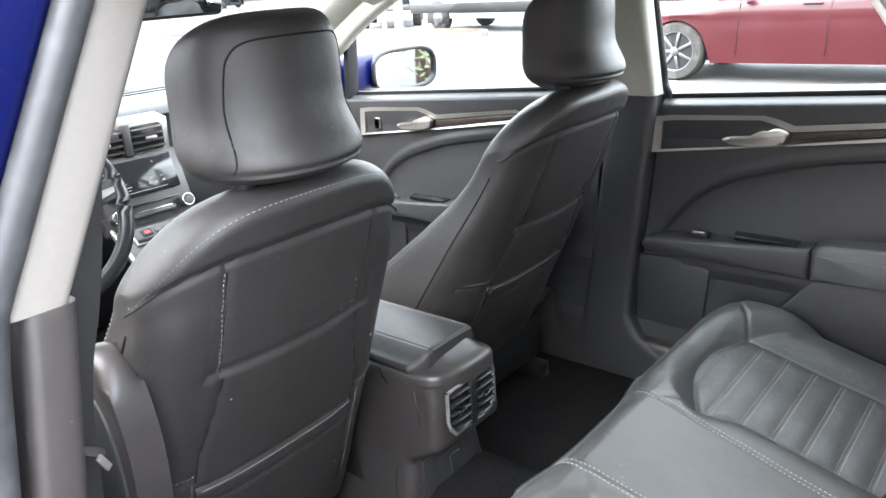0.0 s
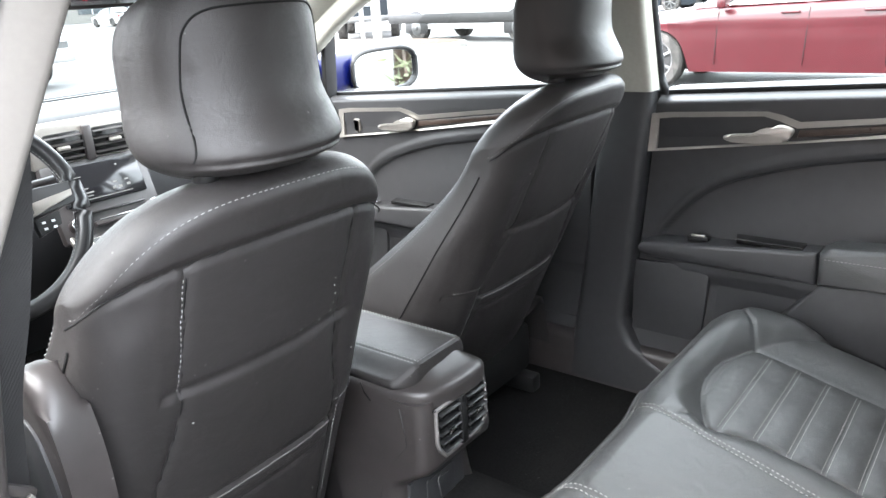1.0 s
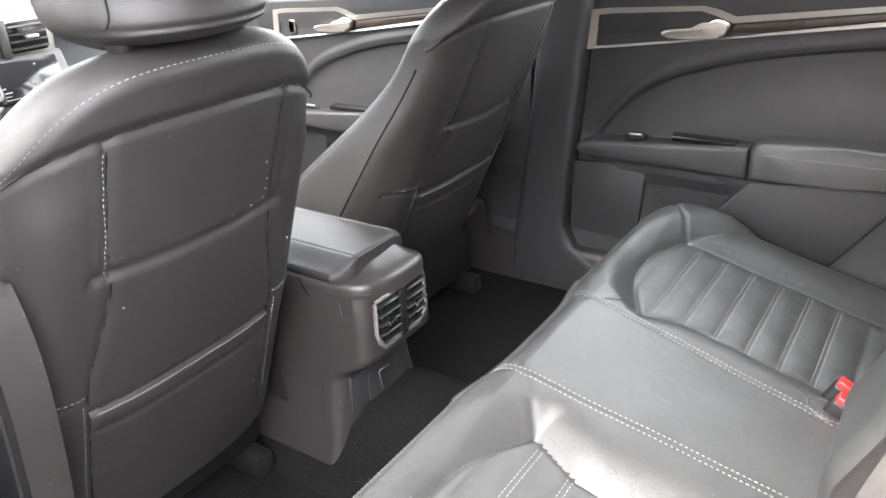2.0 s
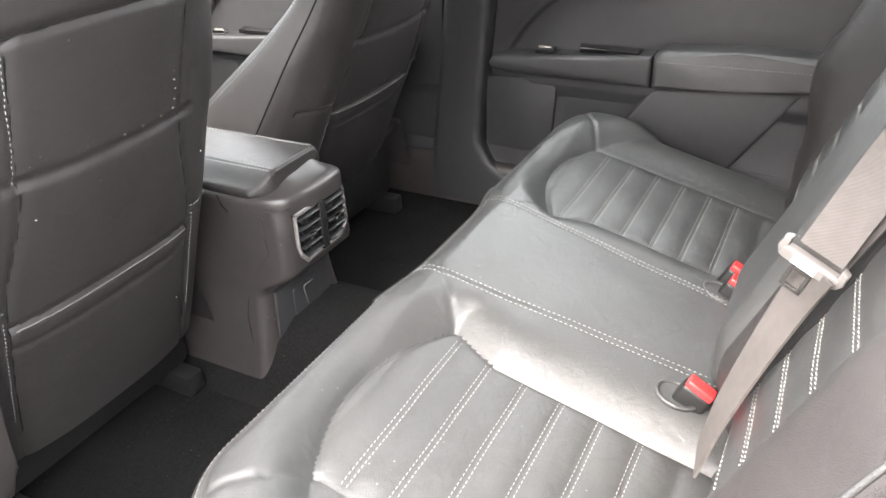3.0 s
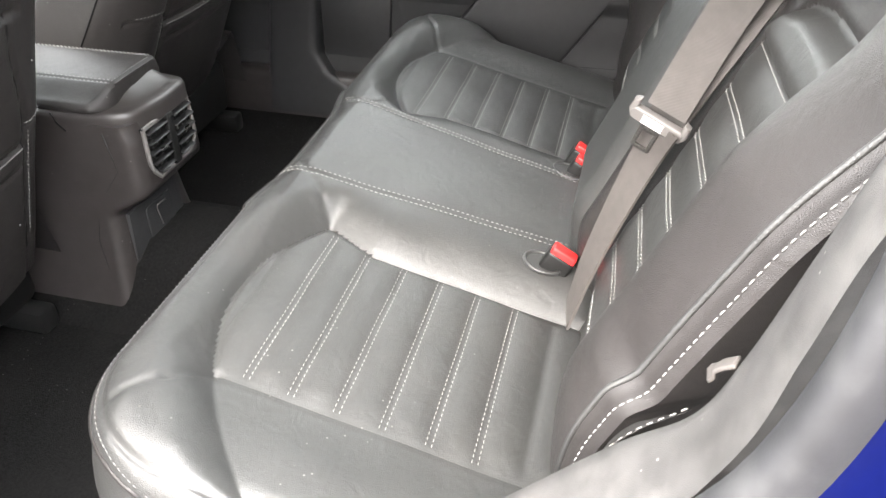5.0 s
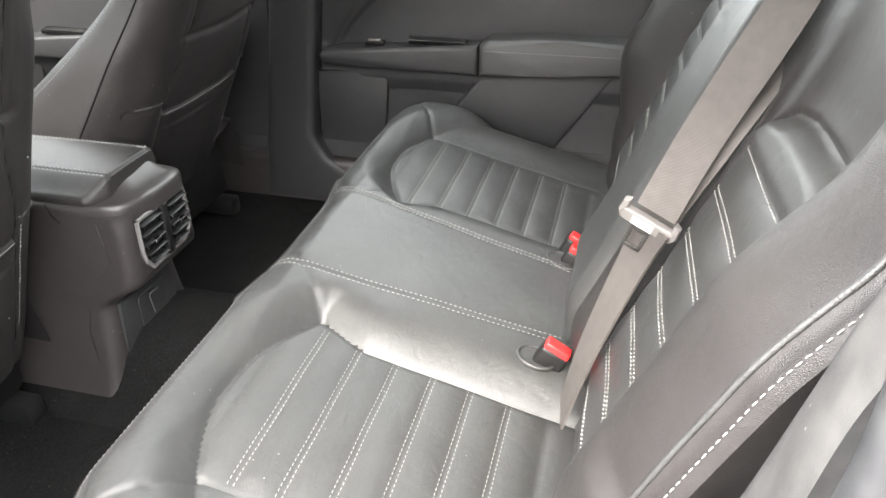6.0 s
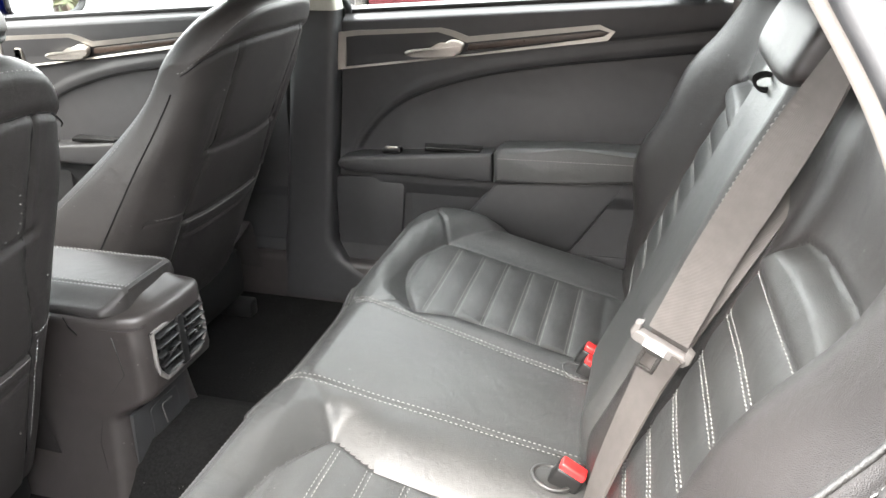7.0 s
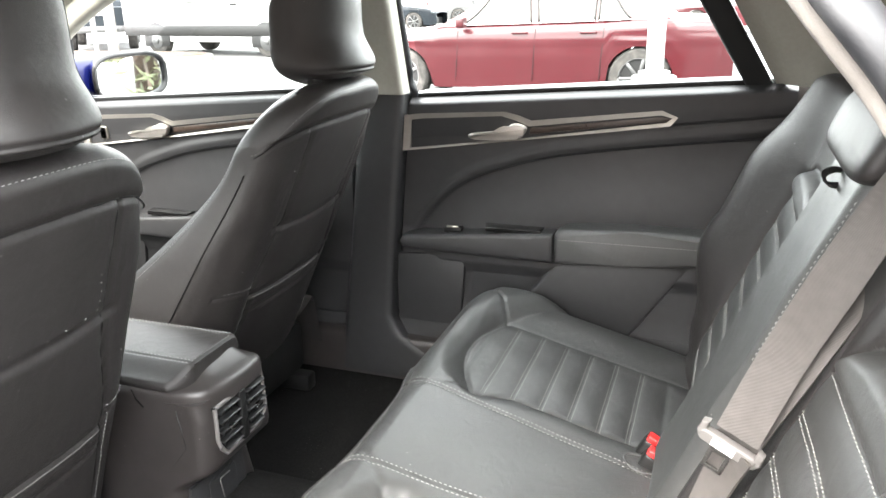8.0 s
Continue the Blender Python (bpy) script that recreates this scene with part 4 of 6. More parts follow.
    def lid_z(u):
        return 0.6686 + 0.002 * (1 - u * u) - 0.024 * float(smoothstep(0.58, 1.0, abs(u)))
    for s in (-1, 1):
        for off in (0.0515, 0.0585):
            stitches("stitching", [(c + s * off, y, lid_z(off / hw)) for y in np.linspace(0.0, 0.3, 60)], (0, 0, 1), ob)
    stitches("stitching", [(c + hw * u, -0.0035, lid_z(u) - 0.0004) for u in np.linspace(-0.58, 0.58, 40)], (0, -0.4, 1), ob)
    tube("lid_edge", [(c + hw * u, -0.0085, lid_z(u) - 0.0050) for u in np.linspace(-0.58, 0.58, 20)], 0.0014, LEATHER_BACK, ob, "raised back seam of the lid", 6)
    # rear vents
    vc, vz, vy = -0.018, 0.558, -0.0445
    shape = [(-0.066, 0.041), (0.066, 0.041), (0.069, -0.022), (0.064, -0.036), (0.046, -0.050), (-0.046, -0.050), (-0.062, -0.032), (-0.067, -0.016)]
    part("vent_recess", slab([(vc + a, vz + b) for a, b in shape], vy - 0.0015, vy + 0.004, "y", 0.0), MATTE, ob, "dark vent recess")
    ringpts = [(vc + a, vy - 0.003, vz + b) for a, b in shape]
    dense = []
    for p, q in zip(ringpts, ringpts[1:] + ringpts[:1]):
        dense += [tuple(np.array(p) + (np.array(q) - np.array(p)) * k / 6) for k in range(6)]
    v, f = sweep(dense + dense[:1], ring(0.0026, 8, 0.0044), cap=False)
    raw("vent_frame", v, f, GREY_TRIM, ob, "satin grey vent frame")
    part("vent_divider", box((vc, vy - 0.006, vz - 0.003), (0.017, 0.010, 0.090), 0.003), BLACK_TRIM, ob)
    for s in (-1, 1):
        for k in range(5):
            w = (0.044, 0.053, 0.055, 0.055, 0.054)[k]
            part("vent_slat", box((vc + s * (0.010 + w / 2), vy - 0.006, vz - 0.037 + 0.0175 * k), (w, 0.012, 0.0018), 0.0007, (15, 0, 0)), SATIN, ob, "satin dark slat")
        for k in range(3):
            part("vent_fin", box((vc + s * 0.037 - 0.014 + 0.014 * k, vy - 0.002, vz - 0.003), (0.0012, 0.004, 0.080), 0.0), SATIN, ob)
        part("vent_knob", box((vc + s * 0.037, vy - 0.013, vz - 0.003), (0.016, 0.008, 0.0075), 0.002), CHROME, ob, "bright vent thumb knob")
    # recessed lower panel with an outlet cover
    part("outlet_recess", slab([(c - 0.078, 0.442), (c + 0.066, 0.442), (c + 0.074, 0.36), (c + 0.060, 0.332), (c - 0.088, 0.332)], 0.012, 0.045, "y", 0.004), SOFT, ob, "recessed lower panel")
    part("outlet_cover", slab([(c + 0.002 + a, 0.394 + b) for a, b in oblong(0.078, 0.066, 0.008)], 0.0095, 0.042, "y", 0.002), SOFT, ob, "square outlet cover")
    tube("outlet_tab", [(c + 0.020, 0.0088, 0.416), (c - 0.006, 0.0088, 0.418), (c - 0.008, 0.0088, 0.412), (c - 0.002, 0.0088, 0.376)], 0.0012, GREY_TRIM, ob, "thin bright finger tab edge", 6)
    part("lower_edge", slab([(c - 0.088, 0.336), (c + 0.052, 0.346), (c + 0.066, 0.368), (c + 0.074, 0.362), (c + 0.062, 0.336), (c - 0.088, 0.324)], 0.0085, 0.045, "y", 0.002), GREY_TRIM, ob, "grey lower edge")
    for s in (-1, 1):
        tube("panel_gap", [(c + s * 0.0945, 0.006, 0.60), (c + s * 0.0948, -0.004, 0.535), (c + s * 0.0975, 0.050, 0.465), (c + s * 0.108, 0.060, 0.40), (c + s * 0.122, 0.045, 0.32)], 0.0009, SATIN, ob, "dark gap between side panels", 5)
    return ob


console()


# ---- doors on the right ----
def door_panel(front, dy, dz, mirrored=False):
    """The inside of a closed door. The front door repeats the rear one further ahead."""
    name = "front_door" if front else "rear_door"
    ob = thing(name, "closed door, black soft panel with silver bezel, wood inlay and leather armrest", "car door", "doors on the far side", at=(-0.76 if mirrored else 0.76, dy - 0.4, 0.35))
    y0, y1 = (0.98, 0.09) if front else (-0.075, -0.90)
    X0 = 0.735
    def Y(y):
        return y + dy
    def Zz(z):
        return z + dz
    def sill(y):
        return 0.985 + (-0.06 - (y - dy)) * 0.058 + dz
    # main skin: upper roll, recess and lower panel in one pressed form
    ny, nz = 160, 280
    V = np.linspace(0, 1, nz)
    SS, VV = np.meshgrid(np.linspace(0, 1, ny), V, indexing="ij")
    YY = y0 + (0 if front else 0.065) * (1 - VV) + (y1 - y0 - (0 if front else 0.065) * (1 - VV)) * SS
    top = 0.985 + (-0.06 - (YY - dy)) * 0.058 + dz
    ZZ = 0.33 + (top - 0.33) * VV
    q = YY - dy
    arc = dz + 0.640 + 0.222 * (1 - np.exp(-np.clip((-0.072 - q) / 0.115, 0, 9))) + 0.055 * np.clip((-0.3 - q) / 0.5, 0, 1.2)
    XX = X0 + 0 * YY
    XX = XX - 0.028 + 0.010 * smoothstep(-0.002, 0.003, arc - ZZ) * smoothstep(0.16, 0.02, arc - ZZ) - 0.004 * smoothstep(0.02, 0.0, np.abs(ZZ - arc - 0.016))
    XX = XX + 0.004 * np.exp(-(((ZZ - dz - 0.862 - 0.128 * (-0.058 - q)) / 0.0035) ** 2)) * (q < -0.62)
    XX = XX - 0.010 * smoothstep(-0.02, 0.05, ZZ - (top - 0.09))
    XX = XX + 0.022 * smoothstep(0.02, 0.0, top - ZZ) ** 2
    XX = XX + 0.012 * smoothstep(0.6, 0.56, ZZ - dz) * smoothstep(0.35, 0.50, ZZ - dz)
    raw("door_skin", np.stack([XX, YY, ZZ], -1).reshape(-1, 3), grid_faces(ny, nz), SOFT, ob, "black soft-touch panel")
    # outer blue skin
    OX = 0.80 + 0.10 * np.sin(np.pi * (0.15 + 0.62 * VV))
    raw("outer_skin", np.stack([OX, YY, ZZ - 0.02], -1).reshape(-1, 3), grid_faces(ny, nz), BLUE, ob, "blue painted outer skin")
    part("sill_cap", slab([(y0, sill(y0) - 0.004), (y1, sill(y1) - 0.004), (y1, sill(y1) + 0.008), (y0, sill(y0) + 0.008)], X0 + 0.005, X0 + 0.09, "x", 0.003), BLACK_TRIM, ob, "black window sill strip")
    part("sill_strip", slab([(y0, sill(y0) + 0.006), (y1, sill(y1) + 0.006), (y1, sill(y1) + 0.009), (y0, sill(y0) + 0.009)], X0 + 0.03, X0 + 0.05, "x", 0.001), CHROME, ob, "thin bright window strip")
    # silver bezel: an outer ring with a dark cup inside
    xb = 0.697
    outer = [(-0.056, 0.864), (-0.064, 0.948), (-0.10, 0.953), (-0.305, 0.963), (-0.335, 0.957), (-0.367, 0.945), (-0.645, 0.975), (-0.678, 0.961), (-0.664, 0.943), (-0.37, 0.904), (-0.34, 0.900)]
    inner = [(-0.074, 0.8705), (-0.081, 0.938), (-0.11, 0.942), (-0.298, 0.953), (-0.328, 0.945), (-0.362, 0.932), (-0.645, 0.965), (-0.667, 0.959), (-0.655, 0.950), (-0.38, 0.9085), (-0.35, 0.9045)]
    bm = bmesh.new()
    n = len(outer)
    lay = []
    for pts, x in ((outer, xb + 0.012), (outer, xb - 0.002), (inner, xb), (inner, xb + 0.014)):
        lay.append([bm.verts.new((x, Y(a), Zz(b))) for a, b in pts])
    for A, B in zip(lay, lay[1:]):
        for k in range(n):
            bm.faces.new((A[k], A[(k + 1) % n], B[(k + 1) % n], B[k]))
    part("bezel", bm, SILVER, ob, "satin silver bezel")
    part("handle_cup", slab([(Y(a), Zz(b)) for a, b in inner], xb + 0.008, xb + 0.016, "x", 0.0), SOFT, ob, "black handle cup")
    part("wood_inlay", slab([(Y(a), Zz(b)) for a, b in [(-0.362, 0.914), (-0.652, 0.951), (-0.664, 0.958), (-0.645, 0.962), (-0.366, 0.929)]], xb + 0.001, xb + 0.01, "x", 0.002), WOOD, ob, "dark wood inlay")
    # the handle
    hp = smooth_line([(-0.230, 0.901), (-0.228, 0.913), (-0.295, 0.921), (-0.330, 0.939), (-0.358, 0.931), (-0.351, 0.914), (-0.338, 0.905), (-0.28, 0.900)], 4, True)
    part("door_handle", slab([(Y(a), Zz(b)) for a, b in hp], xb - 0.014, xb + 0.002, "x", 0.006, seg=3), SILVER, ob, "satin silver pull handle")
    if front:
        lock = part("lock_switch", slab([(Y(-0.13 + a), Zz(0.905 + b)) for a, b in oblong(0.022, 0.036, 0.005)], xb - 0.0, xb + 0.01, "x", 0.002), SILVER, ob, "bright-edged lock switch")
        part("rocker", slab([(Y(-0.13 + a), Zz(0.905 + b)) for a, b in oblong(0.017, 0.030, 0.004)], xb - 0.003, xb + 0.002, "x", 0.001), SATIN, lock, "black rocker")
        for k in (-1, 1):
            part("lock_mark", box((xb - 0.0032, Y(-0.13), Zz(0.905 + 0.007 * k)), (0.0012, 0.006, 0.005), 0.0), ICON, lock, "pale mark")
    # armrest: hard front half, padded rear half
    ar = [(-0.052, 0.650), (-0.060, 0.662), (-0.08, 0.668), (-0.43, 0.698), (-0.43, 0.628), (-0.08, 0.632), (-0.058, 0.638)]
    part("armrest_front", slab([(Y(a), Zz(b)) for a, b in ar], 0.655, X0 + 0.01, "x", 0.010, seg=3), TRIM, ob, "hard black armrest with grip")
    pad = [(-0.434, 0.632), (-0.434, 0.700), (-0.455, 0.714), (-0.60, 0.722), (-0.80, 0.722), (-0.80, 0.655), (-0.60, 0.645)]
    part("armrest_pad", slab([(Y(a), Zz(b)) for a, b in pad], 0.640, X0 + 0.01, "x", 0.014, seg=4), LEATHER, ob, "padded leather armrest")
    stitches("stitching", [(0.6385, Y(y), Zz(0.692 + 0.01 * (-0.44 - y))) for y in np.linspace(-0.445, -0.79, 60)], (-1, 0, 0), ob, length=0.005)
    grip = part("grip_recess", slab([(0.664, Y(-0.27)), (0.70, Y(-0.26)), (0.70, Y(-0.40)), (0.664, Y(-0.40))], Zz(0.690), Zz(0.701), "z", 0.002), GLOSS, ob, "dark grip recess")
    part("window_switch", box((0.683, Y(-0.185), Zz(0.684)), (0.022, 0.045, 0.012), 0.003, (-5, 0, 0)), CHROME if front else BLACK_TRIM, ob, "small window switch")
    part("switch_cap", box((0.677, Y(-0.185), Zz(0.691)), (0.006, 0.03, 0.006), 0.002), SILVER, ob, "bright switch edge")
    # lower panel: speaker field, pocket and lighter flank
    part("speaker_panel", slab([(Y(a), Zz(b)) for a, b in [(-0.02, 0.42), (-0.02, 0.60), (-0.205, 0.612), (-0.19, 0.42)]], 0.708, 0.74, "x", 0.008), TRIM, ob, "fine-grained speaker panel")
    part("pocket_lip", slab([(Y(a), Zz(b)) for a, b in [(-0.215, 0.612), (-0.42, 0.612), (-0.35, 0.50), (-0.215, 0.42)]], 0.718, 0.74, "x", 0.006), SOFT, ob, "dark door pocket")
    part("flank_panel", slab([(Y(a), Zz(b)) for a, b in [(-0.428, 0.614), (-0.735, 0.640), (-0.585, 0.42), (-0.30, 0.42), (-0.36, 0.53)]], 0.704, 0.74, "x", 0.010, seg=3), TRIM, ob, "grained lower flank")
    part("lower_skirt", slab([(y0, Zz(0.30)), (y1, Zz(0.30)), (y1, Zz(0.45)), (y0, Zz(0.44))], 0.712, 0.745, "x", 0.008), TRIM, ob, "black lower kick panel")
    if mirrored:
        for o in ob.children:
            o.data.transform(Matrix.Diagonal((-1, 1, 1, 1)))
            o.data.flip_normals()
    return ob


door_panel(False, 0.0, 0.0)
door_panel(True, 0.97, -0.033)
door_panel(True, 0.97, -0.033, True)


def window(name, pts, mat=GLASS, label="side window, tinted to dim the outside", thick=0.004):
    ob = new(name)
    tagged(ob, label, "window", kind="structure")
    bm = bmesh.new()
    vs = [bm.verts.new(p) for p in pts]
    bm.faces.new(vs)
    pane = part("pane", bm, mat, ob)
    pane.visible_shadow = False
    return ob


def at_side(y, z, s=1):
    return (s * (side_x(z) + 0.045), y, z)


window("window_1", [at_side(-0.09, 0.98), at_side(-0.80, 1.03), at_side(-0.62, 1.33), at_side(-0.09, 1.34)])
window("window_2", [at_side(0.92, 0.93), at_side(0.06, 0.98), at_side(0.03, 1.34), at_side(0.30, 1.33)])

# rear quarter: black sail trim and pale pillar
quarter = thing("rear_pillar", "pale beige rear roof pillar with black window trim", "pillar", kind="structure", at=(0.68, -0.95, 1.0))
v, f = sweep([(side_x(z) + 0.03, -0.828 + 0.60 * (z - 1.03), z) for z in np.linspace(1.0, 1.36, 8)], oblong(0.03, 0.055, 0.01), ((1, 0, 0), (0, 1, 0)))
raw("window_trim", v, f, BLACK_TRIM, quarter, "black window trim", 40)
zs = np.linspace(1.03, 1.36, 10)
verts = []
for z in zs:
    for k in range(16):
        t = k / 15
        yy = -0.86 + 0.58 * (z - 1.03) - t * 0.55
        verts.append((side_x(z) + 0.03 - 0.06 * smoothstep(0.0, 0.12, t) - 0.22 * smoothstep(0.35, 1, t), yy, z))
raw("pillar_trim", verts, grid_faces(10, 16), PALE, quarter, "pale beige pillar cover")
verts = []
for z in np.linspace(0.40, 1.035, 10):
    for k in range(10):
        t = k / 9
        verts.append((0.735 - 0.05 * t, -0.86 - t * 0.4, z))
raw("lower_cover", verts, grid_faces(10, 10), PLASTIC, quarter, "black lower cover")
part("parcel_shelf", box((0, -1.25, 1.045), (1.3, 0.55, 0.02), 0.006), CARPET, None)
tagged(bpy.data.objects["parcel_shelf"], "fabric-covered shelf behind the rear backrest", "parcel shelf", kind="structure")
window("window_3", [at_side(0.92, 0.93, -1), at_side(0.06, 0.98, -1), at_side(0.03, 1.34, -1), at_side(0.30, 1.33, -1)])
window("windscreen", [(-0.66, 1.42, 1.0), (0.66, 1.42, 1.0), (0.56, 0.66, 1.345), (-0.56, 0.66, 1.345)], SCREEN_GLASS, label="windscreen, tinted to dim the outside")
window("rear_window", [(-0.6, -1.62, 1.05), (0.6, -1.62, 1.05), (0.5, -1.22, 1.32), (-0.5, -1.22, 1.32)], TINTED, label="tinted rear window")


# ---- dashboard, wheel and mirrors ----
def dashboard():
    ob = thing("dashboard", "black dashboard with silver vent surround, touch display and knobs", "dashboard", at=(0, 1.15, 0.6))
    # top pad and face from door to door
    prof = smooth_line([(1.44, 0.985), (1.38, 1.01), (1.22, 1.022), (1.10, 1.012), (1.065, 0.99), (1.07, 0.975), (1.085, 0.90), (1.07, 0.78), (1.09, 0.66), (1.16, 0.52), (1.25, 0.40)], 5)
    xs = np.linspace(-0.70, 0.70, 60)
    verts = []
    for x in xs:
        for p in prof:
            hood = 0.035 * math.exp(-((x + 0.38) / 0.2) ** 4) * float(smoothstep(1.35, 1.1, p[0])) * float(smoothstep(0.9, 0.99, p[1]))
            verts.append((x, p[0] + 0.06 * (abs(x) / 0.7) ** 3, p[1] + hood))
    raw("top_pad", verts, grid_faces(60, len(prof)), SOFT, ob, "black soft dashboard pad")
    part("cowl_strip", box((0, 1.40, 1.012), (1.2, 0.03, 0.012), 0.004), BLACK_TRIM, ob, "dark strip at the windscreen base")
    part("defrost_slot", box((-0.05, 1.30, 1.020), (0.8, 0.02, 0.006), 0.002), BLACK_TRIM, ob, "dark defroster slot")
    # centre vents inside a bright surround
    part("vent_surround", slab([(a, 0.945 + b) for a, b in [(-0.13, -0.05), (-0.14, 0.035), (-0.10, 0.052), (0.10, 0.052), (0.128, 0.035), (0.122, -0.05)]], 1.052, 1.085, "y", 0.008, seg=3), SILVER, ob, "bright vent surround")
    for s in (-1, 1):
        part("vent_recess", slab([(s * 0.058 + a, 0.938 + b) for a, b in oblong(0.094, 0.068, 0.012)], 1.046, 1.056, "y", 0.002), GLOSS, ob, "dark vent recess")
        for k in range(4):
            part("vent_slat", box((s * 0.058, 1.044, 0.914 + 0.0165 * k), (0.088, 0.014, 0.003), 0.001, (15, 0, 0)), PLASTIC, ob)
        part("vent_knob", box((s * 0.064, 1.037, 0.938), (0.03, 0.012, 0.009), 0.003), SILVER, ob, "bright vent thumb knob")
    part("vent_divider", box((0, 1.044, 0.94), (0.022, 0.014, 0.082), 0.004), PLASTIC, ob, "grey vent divider")
    # display panel, leaning back
    tilt = Matrix.Translation((0, 1.025, 0.842)) @ pose(0, 0, 0, -20, 0, 0)
    def leaning(name, c, size, bevel, mat, label=""):
        bm = box(c, size, bevel)
        bmesh.ops.transform(bm, matrix=tilt, verts=bm.verts)
        return part(name, bm, mat, ob, label)
    leaning("display_frame", (0, 0.012, -0.03), (0.26, 0.03, 0.19), 0.01, PLASTIC, "dark grey centre panel")
    leaning("display", (0, -0.006, 0.005), (0.205, 0.012, 0.095), 0.004, SCREEN, "dark glossy touch display")
    for a, b, w, h in ((-0.055, -0.012, 0.03, 0.003), (-0.05, -0.022, 0.04, 0.003), (-0.052, -0.030, 0.036, 0.002), (0.028, -0.010, 0.010, 0.004), (0.058, -0.010, 0.010, 0.004), (0.022, -0.024, 0.008, 0.006), (0.038, -0.024, 0.008, 0.006), (0.06, -0.022, 0.009, 0.006), (0.0, -0.038, 0.13, 0.002), (0.045, 0.03, 0.005, 0.004), (-0.06, 0.018, 0.025, 0.002)):
        leaning("display_mark", (a, -0.0125, 0.005 + b), (w, 0.001, h), 0.0, DIM_THREAD, "pale display mark")
    leaning("disc_slot", (0, -0.008, -0.065), (0.17, 0.012, 0.005), 0.001, GLOSS, "dark disc slot")
    leaning("button_strip", (0.005, -0.012, -0.092), (0.12, 0.014, 0.012), 0.003, PLASTIC, "row of flat buttons")
    leaning("button_edge", (0.005, -0.016, -0.085), (0.10, 0.008, 0.003), 0.001, CHROME, "bright button edge")
    for s in (-1, 1):
        bm = bmesh.new()
        cylinder(bm, (s * 0.098, -0.014, -0.085), 0.016, 0.03, "y", 24, bevel=0.003)
        bmesh.ops.transform(bm, matrix=tilt, verts=bm.verts)
        knob = part("knob", bm, PLASTIC, ob, "black knob with a bright ring")
        v, f = sweep([tuple(tilt @ Vector((s * 0.098 + 0.0155 * math.cos(a), -0.029, -0.085 + 0.0155 * math.sin(a)))) for a in np.linspace(0, 2 * np.pi, 25)], ring(0.0018, 6))
        raw("knob_ring", v, f, CHROME, knob, "bright ring")
    # lower stack with climate keys and a lit hazard key
    low = Matrix.Translation((0, 0.945, 0.70)) @ pose(0, 0, 0, -52, 0, 0)
    def lower(name, c, size, bevel, mat, label=""):
        bm = box(c, size, bevel)
        bmesh.ops.transform(bm, matrix=low, verts=bm.verts)
        return part(name, bm, mat, ob, label)
    lower("lower_stack", (0, 0.01, 0), (0.22, 0.03, 0.16), 0.01, PLASTIC, "dark lower control panel")
    lower("key_frame", (0, -0.008, 0.015), (0.17, 0.008, 0.05), 0.006, SILVER, "bright key frame")
    lower("key_field", (0, -0.012, 0.015), (0.16, 0.006, 0.042), 0.004, GLOSS, "glossy key field")
    lower("hazard_key", (-0.045, -0.016, 0.017), (0.030, 0.004, 0.020), 0.003, BLACK_TRIM, "black hazard key")
    lower("hazard_mark", (-0.045, -0.0185, 0.017), (0.013, 0.0012, 0.008), 0.0, RED, "red mark")
    for k in range(4):
        lower("climate_key", (-0.015 + 0.024 * k, -0.016, 0.017), (0.018, 0.004, 0.012), 0.002, PLASTIC)
    for s in (-1, 1):
        lower("stack_edge", (s * 0.115, -0.002, -0.02), (0.012, 0.014, 0.24), 0.004, SILVER, "satin silver edge")
    return ob


dashboard()


